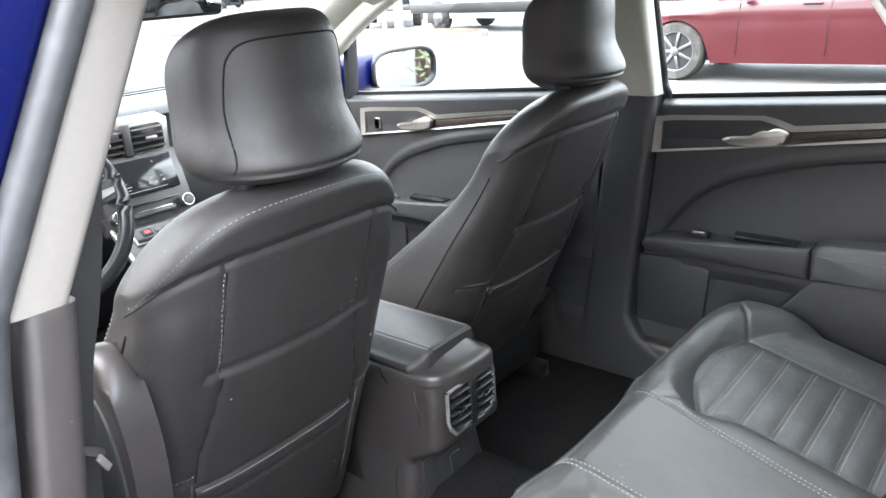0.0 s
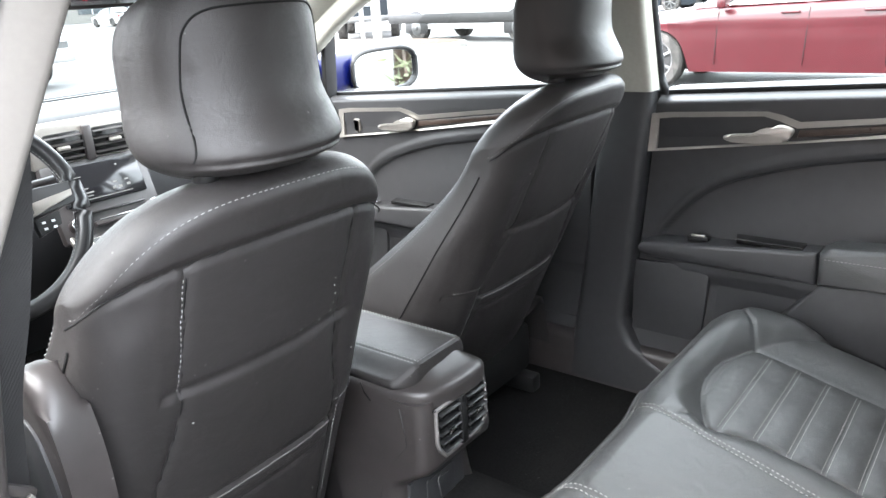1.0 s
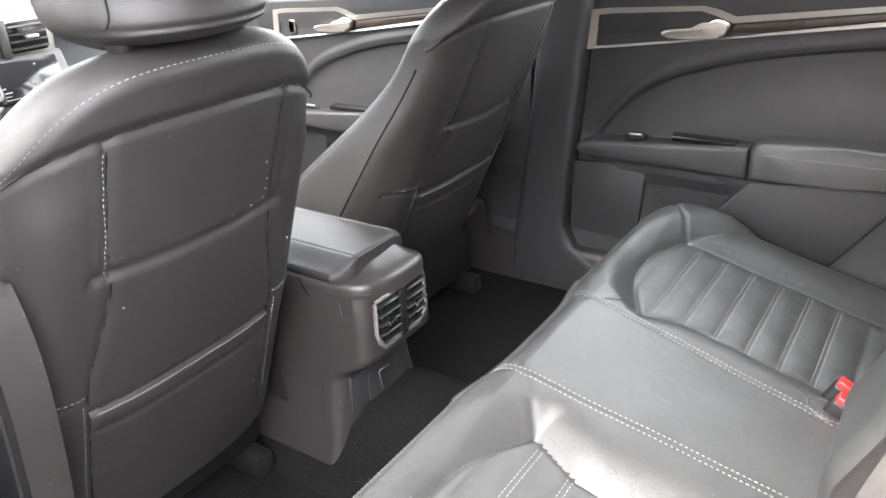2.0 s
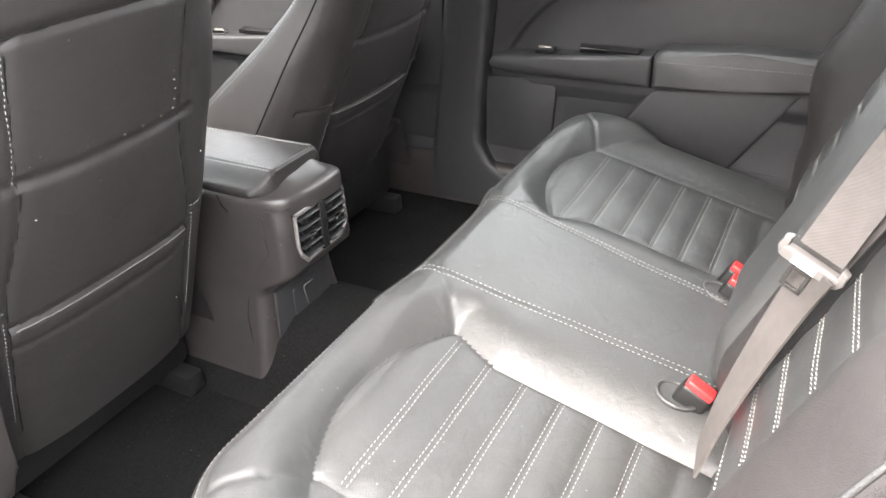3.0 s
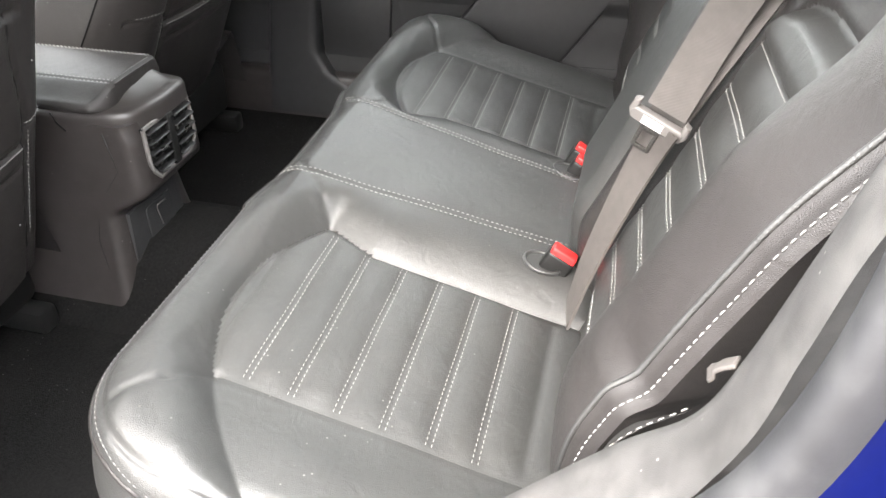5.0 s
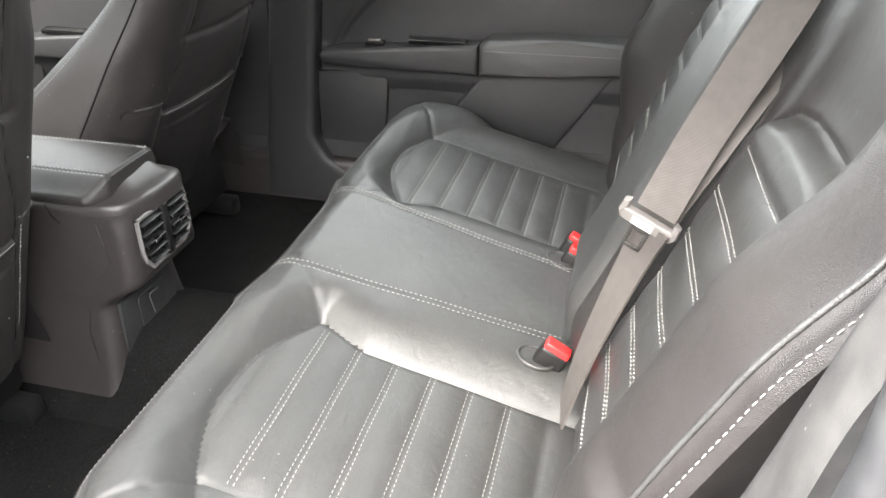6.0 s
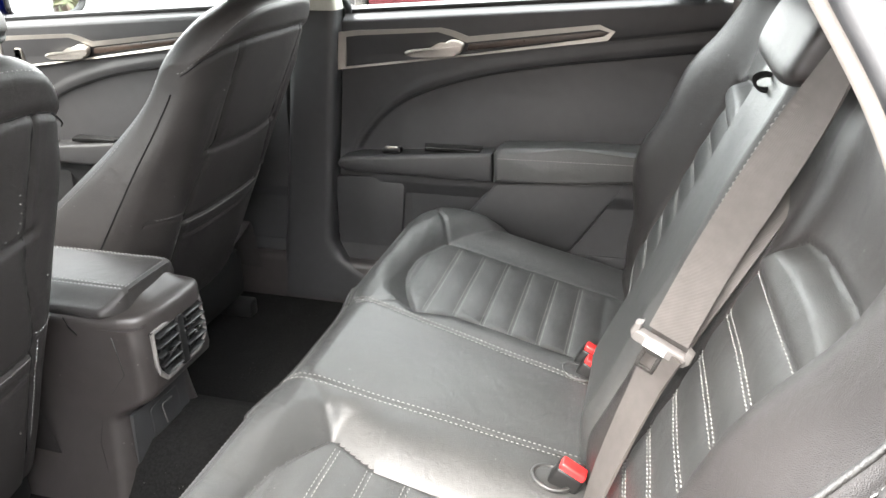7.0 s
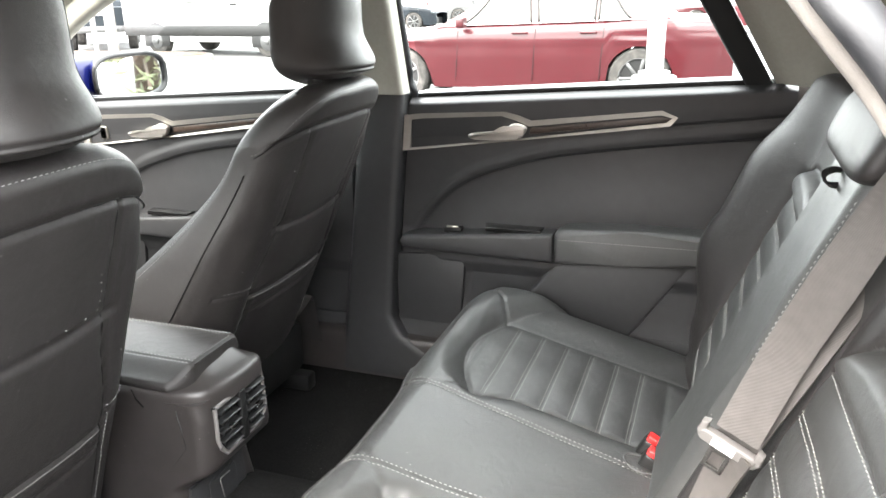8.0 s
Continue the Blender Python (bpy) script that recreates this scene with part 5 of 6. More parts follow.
def steering_wheel():
    ob = thing("steering_wheel", "black leather steering wheel with silver spoke trim", "steering wheel", at=(-0.385, 0.75, 0.89))
    m = Matrix.Translation((-0.385, 0.735, 0.895)) @ pose(0, 0, 0, -24, 0, 0)
    pts = [m @ Vector((0.186 * math.cos(a), 0, 0.186 * math.sin(a))) for a in np.linspace(0, 2 * np.pi, 97)]
    v, f = sweep(pts, ring(0.0165, 14), cap=False)
    rim = raw("rim", v, f, SATIN, ob, "leather rim")
    for sgn in (-1, 1):
        stitches("stitching", [m @ Vector((0.170 * math.cos(a), 0.004 * sgn, 0.170 * math.sin(a))) for a in np.linspace(-1.3, 0.9, 60)], (0, -1, 0.3), rim, length=0.005)
    def leaning(name, bm, mat, label=""):
        bmesh.ops.transform(bm, matrix=m, verts=bm.verts)
        return part(name, bm, mat, ob, label)
    leaning("hub", slab([(a, b) for a, b in oblong(0.17, 0.14, 0.05, 6)], -0.03, 0.02, "y", 0.015, seg=3), SOFT, "black centre cover")
    for s in (-1, 1):
        leaning("spoke", slab([(s * 0.07, -0.03), (s * 0.178, -0.012), (s * 0.178, 0.03), (s * 0.07, 0.03)], -0.012, 0.012, "y", 0.006), SOFT, "black spoke")
        leaning("spoke_trim", slab([(s * 0.075, -0.028), (s * 0.17, 0.0), (s * 0.172, 0.012), (s * 0.08, 0.0)], -0.018, -0.010, "y", 0.003), SILVER, "silver spoke trim")
        leaning("key_pad", slab([(s * 0.085, -0.065), (s * 0.13, -0.05), (s * 0.135, -0.022), (s * 0.082, -0.03)], -0.02, 0.0, "y", 0.004), BLACK_TRIM, "black key pad")
        for k in range(4):
            leaning("key_mark", box((s * (0.097 + 0.018 * (k % 2)), -0.021, -0.040 - 0.012 * (k // 2)), (0.006, 0.002, 0.004), 0.0), ICON, "pale key mark")
    leaning("lower_spoke", slab([(-0.03, -0.06), (0.03, -0.06), (0.022, -0.18), (-0.022, -0.18)], -0.010, 0.010, "y", 0.005), SILVER, "silver lower spoke")
    v, f = sweep([(-0.385, 0.75, 0.885), (-0.385, 1.1, 0.80)], ring(0.045, 16))
    raw("column", v, f, PLASTIC, ob, "black steering column")
    for s in (-1, 1):
        tube("stalk", [(-0.385, 0.80, 0.90), (-0.385 + s * 0.12, 0.79, 0.92), (-0.385 + s * 0.17, 0.78, 0.925)], 0.009, PLASTIC, ob, "black control stalk")


steering_wheel()

rvm = thing("rear_view_mirror", "dark rear-view mirror hanging at the windscreen", "mirror", at=(-0.09, 0.60, 1.28))
part("housing", box((-0.09, 0.605, 1.275), (0.25, 0.03, 0.075), 0.012, (8, 0, 0), 3), PLASTIC, rvm)
part("mirror_face", box((-0.09, 0.5885, 1.273), (0.232, 0.003, 0.06), 0.001, (8, 0, 0)), MIRROR, rvm, "mirror glass")
tube("stem", [(-0.088, 0.615, 1.29), (-0.088, 0.672, 1.338)], 0.01, PLASTIC, rvm, "black stem")


def wing_mirror():
    ob = thing("wing_mirror", "blue wing mirror with a black rim on the far front door", "mirror", at=(0.95, 1.05, 0.95))
    n1, n2 = 48, 24
    a, b = np.meshgrid(np.linspace(0, 2 * np.pi, n1, endpoint=False), np.linspace(0, 1, n2), indexing="ij")
    sp = lambda t, e: np.sign(t) * np.abs(t) ** e
    k = np.sqrt(np.maximum(1 - b ** 4.0, 0))
    X = 1.018 + 0.140 * sp(np.cos(a), 0.6) * (0.25 + 0.75 * k) + 0.0
    Z = 0.992 + 0.068 * sp(np.sin(a), 0.6) * (0.25 + 0.75 * k) + 0.012 * np.cos(a) * 0
    Y = 1.0 + 0.17 * b - 0.10 * (X - 1.018)
    raw("housing", np.stack([X, Y, Z], -1).reshape(-1, 3), grid_faces(n1, n2, True), BLUE, ob, "blue painted housing")
    rim = [(1.018 + 0.140 * sp(math.cos(t), 0.6), 1.0 - 0.10 * 0.140 * sp(math.cos(t), 0.6), 0.992 + 0.068 * sp(math.sin(t), 0.6)) for t in np.linspace(0, 2 * np.pi, 49)]
    v, f = sweep(rim, ring(0.008, 8), cap=False)
    raw("rim", v, f, BLACK_TRIM, ob, "black rim")
    bm = bmesh.new()
    bm.faces.new([bm.verts.new((p[0], p[1] + 0.004, p[2])) for p in rim[:-1]])
    part("mirror_face", bm, MIRROR, ob, "mirror glass")
    part("arm", box((0.855, 1.09, 0.995), (0.20, 0.12, 0.13), 0.04, (0, -6, 0), 3), BLUE, ob, "blue mirror arm")
    part("sail", slab([(1.03, 0.945), (1.10, 0.945), (1.03, 0.985)], 0.725, 0.75, "x", 0.004), BLACK_TRIM, ob, "black mirror base")


wing_mirror()


# ---- belts and buckles ----
def strap(name, path, across, width, mat, parent, label="", thick=0.0016):
    """A flat belt along a path; across: its width direction at each point."""
    verts, faces = [], []
    for k, (p, w) in enumerate(zip(path, across)):
        p, w = np.array(p, float), np.array(w, float)
        w = w / np.linalg.norm(w) * width / 2
        t = np.array(path[min(k + 1, len(path) - 1)], float) - np.array(path[max(k - 1, 0)], float)
        n = np.cross(t, w)
        n = n / (np.linalg.norm(n) + 1e-9) * thick
        verts += [p - w - n, p + w - n, p + w + n, p - w + n]
    for i in range(len(path) - 1):
        for k in range(4):
            faces.append((4 * i + k, 4 * i + (k + 1) % 4, 4 * i + 4 + (k + 1) % 4, 4 * i + 4 + k))
    faces += [(0, 3, 2, 1), tuple(4 * (len(path) - 1) + k for k in range(4))]
    return raw(name, verts, faces, mat, parent, label, 40)


def centre_belt():
    ob = thing("rear_seat_belt", "charcoal rear seat belt with its tongue hanging on the backrest", "seat belt", at=(-0.16, -0.8, 0.72))
    w0 = w1 = (-0.27, -0.90, -0.34)
    top = smooth_line([(-0.192, -0.955, 1.118), (-0.190, -0.928, 1.061), (-0.188, -0.906, 1.008), (-0.187, -0.878, 0.943), (-0.187, -0.841, 0.854), (-0.208, -0.806, 0.771)], 8)
    n = len(top)
    turns = [tuple(np.array((-0.95, -0.28, -0.12)) * (1 - t) + np.array(w0) * t) for t in smoothstep(0.0, 0.75, np.linspace(0, 1, n))]
    strap("webbing", top, turns, 0.046, BELT, ob, "charcoal webbing")
    for off in (-0.0155, 0.0, 0.0155):
        strap("webbing_rib", [np.array(q) + np.array(w) / np.linalg.norm(w) * off + np.array((-0.75, 0.4, 0.3)) * 0.0012 for q, w in zip(top, turns)], turns, 0.0085, BELT, ob, "raised woven band", 0.0006)
    second = smooth_line([(-0.135, -0.935, 0.995), (-0.146, -0.912, 0.957), (-0.158, -0.890, 0.910), (-0.172, -0.858, 0.850), (-0.180, -0.825, 0.785), (-0.185, -0.806, 0.745)], 8)
    strap("shoulder_webbing", second, [(-0.55, -0.75, -0.30)] * len(second), 0.048, BELT, ob, "charcoal webbing lying behind")
    back = smooth_line([(-0.208, -0.806, 0.756), (-0.192, -0.792, 0.706), (-0.214, -0.768, 0.645), (-0.235, -0.744, 0.572), (-0.245, -0.728, 0.50)], 8)
    strap("lap_webbing", back, [(-0.70 - 0.3 * k / len(back), -0.60 + 0.5 * k / len(back), -0.25) for k in range(len(back))], 0.048, BELT, ob, "charcoal webbing")
    # guide and metal tongue
    tip = np.array((-0.205, -0.799, 0.757))
    wd = np.array(w0) / np.linalg.norm(w0)
    dn = np.array((0.32, 0.30, -0.90))
    dn -= wd * dn.dot(wd)
    dn /= np.linalg.norm(dn)
    nn = np.cross(wd, dn)
    if nn[0] > 0:
        nn = -nn
    m = Matrix((wd, dn, nn)).transposed().to_4x4()
    m.translation = tip
    def laid(name, bm, mat, parent, label=""):
        bmesh.ops.transform(bm, matrix=m, verts=bm.verts)
        return part(name, bm, mat, parent, label)
    # a bow with a slot for the webbing: bar below, two cheeks at the sides
    bm = slab(oblong(0.064, 0.017, 0.006), -0.004, 0.007, "z", 0.003, seg=3)
    for s in (-1, 1):
        slab([(s * 0.027, -0.020), (s * 0.0345, -0.016), (s * 0.036, -0.002), (s * 0.031, 0.008), (s * 0.026, 0.006)], -0.004, 0.006, "z", 0.0025, bm, 3)
    guide = laid("guide", bm, GREY_TRIM, ob, "grey plastic belt guide")
    for k in range(4):
        laid("grip_rib", box((-0.004, -0.0045 + 0.0032 * k, 0.0074), (0.026, 0.0014, 0.0016), 0.0005), ICON, guide, "pale grip rib")
    # open steel tongue
    bm = bmesh.new()
    rbox(bm, (-0.004, 0.012, 0.001), (0.024, 0.012, 0.003), 0.001)
    for s in (-1, 1):
        rbox(bm, (-0.004 + s * 0.0095, 0.030, 0.001), (0.005, 0.030, 0.003), 0.001)
    rbox(bm, (-0.004, 0.043, 0.001), (0.024, 0.005, 0.003), 0.001)
    laid("tongue", bm, DULL_STEEL, ob, "bright metal tongue with a slot")


centre_belt()


def buckle(x, y, z, turn, label, n=1):
    ob = thing("seat_belt_buckle", label, "belt buckle", "rear buckles", at=(x, y, z))
    for k in range(n):
        d = Vector((0.02, -0.45, 0.89)).normalized()
        wide = Vector((0.10, 0.90, 0.42))
        wide = (wide - d * wide.dot(d)).normalized()
        m = Matrix((wide, d.cross(wide), d)).transposed().to_4x4()
        m.translation = (x + 0.034 * k, y + 0.004 * k, z + 0.004 * k)
        bm = box((0, 0, -0.030), (0.042, 0.026, 0.062), 0.006, seg=3)
        bmesh.ops.transform(bm, matrix=m, verts=bm.verts)
        part("housing", bm, BLACK_TRIM, ob, "black buckle housing")
        bm = box((0, 0.001, 0.003), (0.037, 0.020, 0.012), 0.003, seg=3)
        bmesh.ops.transform(bm, matrix=m, verts=bm.verts)
        part("release_button", bm, RED, ob, "red release button")
    bm = bmesh.new()
    v, f = sweep([(x - 0.004 + 0.022 * math.cos(a), y + 0.026 + 0.026 * math.sin(a), z - 0.014 + 0.006 * math.sin(a)) for a in np.linspace(0, 2 * np.pi, 33)], ring(0.003, 8), cap=False)
    raw("pocket_rim", v, f, LEATHER, ob, "black rim of the buckle pocket")


buckle(-0.142, -0.709, 0.517, -38, "black belt buckle with red button beside the cushion seam")
buckle(0.125, -0.715, 0.515, -38, "pair of black belt buckles with red buttons", 2)

front_belt = thing("front_seat_belt", "charcoal front seat belt hanging by the centre pillar", "seat belt", at=(-0.68, -0.1, 0.9))
pts = smooth_line([(-0.618, -0.10, 1.24), (-0.645, -0.10, 1.09), (-0.668, -0.10, 1.0), (-0.692, -0.09, 0.90), (-0.70, -0.06, 0.70), (-0.70, -0.03, 0.45)], 6)
strap("webbing", pts, [(1, 0.3, 0.0)] * len(pts), 0.036, DARK_BELT, front_belt, "charcoal webbing")
part("tongue", box((-0.708, -0.115, 0.868), (0.056, 0.012, 0.011), 0.004, (0, 40, 20)), PLASTIC, front_belt, "bright tongue")
part("tongue_plate", box((-0.692, -0.118, 0.846), (0.008, 0.004, 0.022), 0.001, (0, -28, 20)), SILVER, front_belt, "metal plate")

anchor = thing("belt_anchor", "beige upper belt anchor with cover on the far pillar", "belt anchor", at=(0.65, 0.03, 1.1))
part("cover", box((0.636, 0.016, 1.148), (0.03, 0.046, 0.085), 0.010, (0, -20, 0), 3), PALE, anchor, "beige cover")
tube("guide_loop", [(0.638, 0.0 + 0.016 * math.cos(a), 1.100 + 0.020 * math.sin(a)) for a in np.linspace(0, 2 * np.pi, 17)], 0.006, PALE, anchor, "beige guide loop")
strap("webbing", [(0.643, 0.01, 1.09), (0.650, 0.06, 0.99), (0.660, 0.10, 0.90)], [(0, 1, 0)] * 3, 0.045, DARK_BELT, anchor, "charcoal webbing")

loop = thing("armrest_strap", "black pull strap of the folded centre armrest", "strap", at=(0.03, -0.885, 1.01))
ribbon = smooth_line([(0.018, -0.915, 1.005), (0.012, -0.892, 1.012), (-0.002, -0.878, 1.008), (-0.012, -0.882, 1.0), (-0.004, -0.896, 0.997), (0.014, -0.914, 0.999)], 6)
strap("strap_loop", ribbon, [(0.6, 0.6, 0.5)] * len(ribbon), 0.008, BLACK_TRIM, loop)


def upper_pad():
    """The padded roll above the folded armrest."""
    ob = thing("centre_head_pad", "black leather head pad above the folded armrest", "headrest", at=(0, -0.93, 1.02))
    n1, n2 = 60, 40
    a, b = np.meshgrid(np.linspace(0, 2 * np.pi, n1, endpoint=False), np.linspace(-np.pi / 2, np.pi / 2, n2), indexing="ij")
    sp = lambda t, e: np.sign(t) * np.abs(t) ** e
    X = 0.002 + 0.14 * sp(np.sin(b), 0.35)
    Y = 0.034 * sp(np.cos(a), 0.6) * sp(np.cos(b), 0.4)
    Z = 0.042 * sp(np.sin(a), 0.6) * sp(np.cos(b), 0.4)
    raw("pad", np.stack([X, -0.93 + Y - 0.42 * Z, 1.062 + Z], -1).reshape(-1, 3), grid_faces(n1, n2, True), LEATHER_BACK, ob)
    stitches("stitching", [(x, -0.93 + 0.026 - 0.42 * 0.018, 1.062 + 0.020) for x in np.linspace(-0.12, 0.12, 40)], (0, 0.7, 0.7), ob)


upper_pad()


# ---- outside: the parking lot ----
def ground():
    bm = bmesh.new()
    bmesh.ops.create_grid(bm, x_segments=40, y_segments=40, size=600, matrix=Matrix.Translation((0, 0, GROUND)))
    ob = part("ground", bm, CONCRETE, None)
    tagged(ob, "worn pale grey parking lot surface", "ground", kind="structure")


ground()


def wheel(parent, x, y, r, w, s):
    """A tyre with a spoked rim; s: the side that shows."""
    bm = bmesh.new()
    prof = [(-w / 2, r * 0.68), (-w / 2, r * 0.93), (-w * 0.36, r), (w * 0.36, r), (w / 2, r * 0.93), (w / 2, r * 0.68)]
    n = 32
    rows = []
    for k in range(n):
        a = 2 * math.pi * k / n
        rows.append([bm.verts.new((x + p, y + q * math.cos(a), GROUND + r + q * math.sin(a))) for p, q in prof])
    for k in range(n):
        for j in range(len(prof) - 1):
            bm.faces.new((rows[k][j], rows[(k + 1) % n][j], rows[(k + 1) % n][j + 1], rows[k][j + 1]))
    tyre = part("wheel", bm, TYRE, parent, "black tyre")
    rim = bmesh.new()
    cylinder(rim, (x + s * w * 0.30, y, GROUND + r), r * 0.69, 0.03, "x", 32)
    part("rim_back", rim, BLACK_TRIM, tyre, "dark rim")
    sp = bmesh.new()
    cylinder(sp, (x + s * w * 0.42, y, GROUND + r), r * 0.16, 0.05, "x", 16, bevel=0.008)
    for k in range(7):
        a = 2 * math.pi * k / 7
        rbox(sp, (x + s * w * 0.40, y + r * 0.38 * math.cos(a), GROUND + r + r * 0.38 * math.sin(a)), (0.035, r * 0.62, r * 0.11), 0.006, (math.degrees(a), 0, 0))
    part("rim", sp, ALLOY, tyre, "bright alloy spokes")
    ringm = bmesh.new()
    v, f = sweep([(x + s * w * 0.42, y + r * 0.67 * math.cos(t), GROUND + r + r * 0.67 * math.sin(t)) for t in np.linspace(0, 2 * np.pi, 33)], ring(0.018, 6))
    raw("rim_edge", v, f, ALLOY, tyre, "bright rim edge")
    return tyre


def sedan(name, at, mat, label, length=5.0, width=1.9, height=1.48, wheelbase=3.05, facing=1, group="parked cars"):
    """A four-door sedan along y, with its nose towards facing. Side panels follow one pressed section."""
    cx, cy = at
    ob = thing(name, label, "car", group, at=(cx, cy, GROUND))
    L, W, H = length, width / 2, height
    ns, nh = 90, 26
    S = np.linspace(0, 1, ns)
    # t along the car from nose to tail; belt and lower lines
    def belt(t):
        return np.interp(t, [0, 0.02, 0.1, 0.27, 0.30, 0.78, 0.84, 0.97, 1.0], [0.66, 0.78, 0.86, 0.95, 0.97, 1.03, 1.05, 1.02, 0.80])
    def low(t):
        return np.interp(t, [0, 0.04, 0.96, 1.0], [0.30, 0.22, 0.24, 0.34])
    def plan(t):
        return W * np.interp(t, [0, 0.01, 0.05, 0.15, 0.5, 0.9, 0.97, 1.0], [0.70, 0.80, 0.92, 0.985, 1.0, 0.985, 0.92, 0.80])
    fw, rw = 0.5 - wheelbase / L / 2 - 0.015, 0.5 + wheelbase / L / 2 - 0.015
    def Yp(t):
        return cy + facing * (0.5 - t) * L
    verts = []
    half = np.linspace(-1, 1, 2 * nh)
    for t in S:
        b, lo, w = float(belt(t)), float(low(t)), float(plan(t))
        arch = 0.0
        for q in (fw, rw):
            d = abs(t - q) * L
            if d < 0.40:
                arch = max(arch, math.sqrt(0.40 ** 2 - d ** 2) + 0.34)
        bottom = max(lo, arch)
        for k in half:
            s = math.copysign(1, k)
            a = abs(k)
            if a > 0.35:
                h = (a - 0.35) / 0.65
                z = b + (bottom - b) * h
                x = w * (1 - 0.05 * (1 - min(1, (b - z) / 0.12)) ** 2 - 0.03 * max(0, (0.62 - z)) / 0.4 + 0.012 * math.exp(-((z - 0.80) / 0.03) ** 2))
            else:
                z = b + 0.035 * (1 - (a / 0.35) ** 2)
                x = w * 0.95 * (a / 0.35)
            verts.append((cx + s * x, Yp(t), GROUND + z))
    raw("body", verts, grid_faces(ns, 2 * nh), mat, ob, "", 50)
    # greenhouse
    def roofline(t):
        return np.interp(t, [0.27, 0.42, 0.50, 0.62, 0.72, 0.86], [0.96, 1.38, 1.46, 1.48, 1.42, 1.06]) * H / 1.48
    ts = np.linspace(0.275, 0.855, 50)
    verts = []
    for t in ts:
        b, r, w = float(belt(t)), float(roofline(t)), float(plan(t))
        for k in np.linspace(-1, 1, 30):
            a = abs(k)
            s = math.copysign(1, k)
            if a > 0.5:
                h = (a - 0.5) / 0.5
                z = r - 0.02 + (b - r + 0.02) * h
                x = w * (0.93 - 0.24 * (1 - h) * (r - b) / 0.5)
            else:
                z = r - 0.02 * (a / 0.5) ** 4
                x = w * (0.93 - 0.24 * (r - b) / 0.5) * (a / 0.5)
            verts.append((cx + s * x, Yp(t), GROUND + z))
    raw("cabin", verts, grid_faces(50, 30), mat, ob, "", 40)
    # glass, doors' gaps, handles and trim on both sides
    for s in (-1, 1):
        def on_glass(t, h, out=0.006):
            b, r, w = float(belt(t)), float(roofline(t)), float(plan(t))
            z = b + 0.02 + (r - 0.07 - b) * h
            hh = (r - 0.02 - z) / max(r - 0.02 - b, 0.05)
            return (cx + s * (w * (0.93 - 0.24 * (1 - hh) * (r - b) / 0.5) + out), Yp(t), GROUND + z)
        for t0, t1, sl0, sl1 in ((0.345, 0.525, 0.07, -0.012), (0.545, 0.68, -0.012, 0.0), (0.69, 0.765, 0.0, -0.05)):
            n = 8
            vv = []
            for i in range(n):
                for j in range(n):
                    h = j / (n - 1)
                    t = (t0 + sl0 * h) + ((t1 + sl1 * h) - (t0 + sl0 * h)) * i / (n - 1)
                    vv.append(on_glass(t, h))
            raw("side_window", vv, grid_faces(n, n), CAR_GLASS, ob, "side glass with sky reflection in its colour")
            rim_line = [on_glass(t0 + sl0 * h, h, 0.008) for h in np.linspace(0, 1, 6)] + [on_glass(t0 + sl0 + (t1 + sl1 - t0 - sl0) * w, 1.0, 0.008) for w in np.linspace(0.1, 1, 8)] + [on_glass(t1 + sl1 * h, h, 0.008) for h in np.linspace(0.9, 0, 6)]
            v, f = sweep(rim_line, ring(0.012, 6))
            raw("window_frame", v, f, BLACK_TRIM, ob, "black window surround")
            v, f = sweep([on_glass(t0 + (t1 - t0) * w, -0.02, 0.010) for w in np.linspace(0, 1, 8)], ring(0.010, 6))
            raw("window_strip", v, f, CHROME, ob, "bright strip under the window")
        for t in (0.335, 0.535, 0.70):
            line = [(cx + s * (float(plan(t)) * 0.995 + 0.006), Yp(t + 0.012 * (z - 0.6)), GROUND + z) for z in np.linspace(0.32, 0.96, 8)]
            v, f = sweep(line, ring(0.004, 5))
            raw("door_gap", v, f, BLACK_TRIM, ob, "dark gap between doors")
        for t in (0.50, 0.668):
            part("door_handle", box((cx + s * (W * 1.0 + 0.02), Yp(t), GROUND + 0.90), (0.035, 0.2, 0.028), 0.01), mat, ob)
        part("side_mirror", box((cx + s * (W + 0.09), Yp(0.355), GROUND + 1.03), (0.2, 0.10, 0.13), 0.03, seg=3), mat, ob)
        part("tail_lamp", box((cx + s * W * 0.84, Yp(0.985), GROUND + 0.90), (0.16, 0.10, 0.22), 0.02), RED, ob, "red tail lamp")
        part("head_lamp", box((cx + s * W * 0.80, Yp(0.022), GROUND + 0.72), (0.3, 0.12, 0.12), 0.03), DARK_GLASS, ob, "clear head lamp")
        wheel(ob, cx + s * (W - 0.13), Yp(fw), 0.36, 0.24, s)
        wheel(ob, cx + s * (W - 0.13), Yp(rw), 0.36, 0.24, s)
    part("underbody", box((cx, cy, GROUND + 0.36), (width * 0.82, L * 0.9, 0.25), 0.03), BLACK_TRIM, ob, "dark underbody")
    return ob


sedan("red_sedan", (9.45, 1.65), RED_PAINT, "dusty red four-door sedan parked across the lot", facing=1)


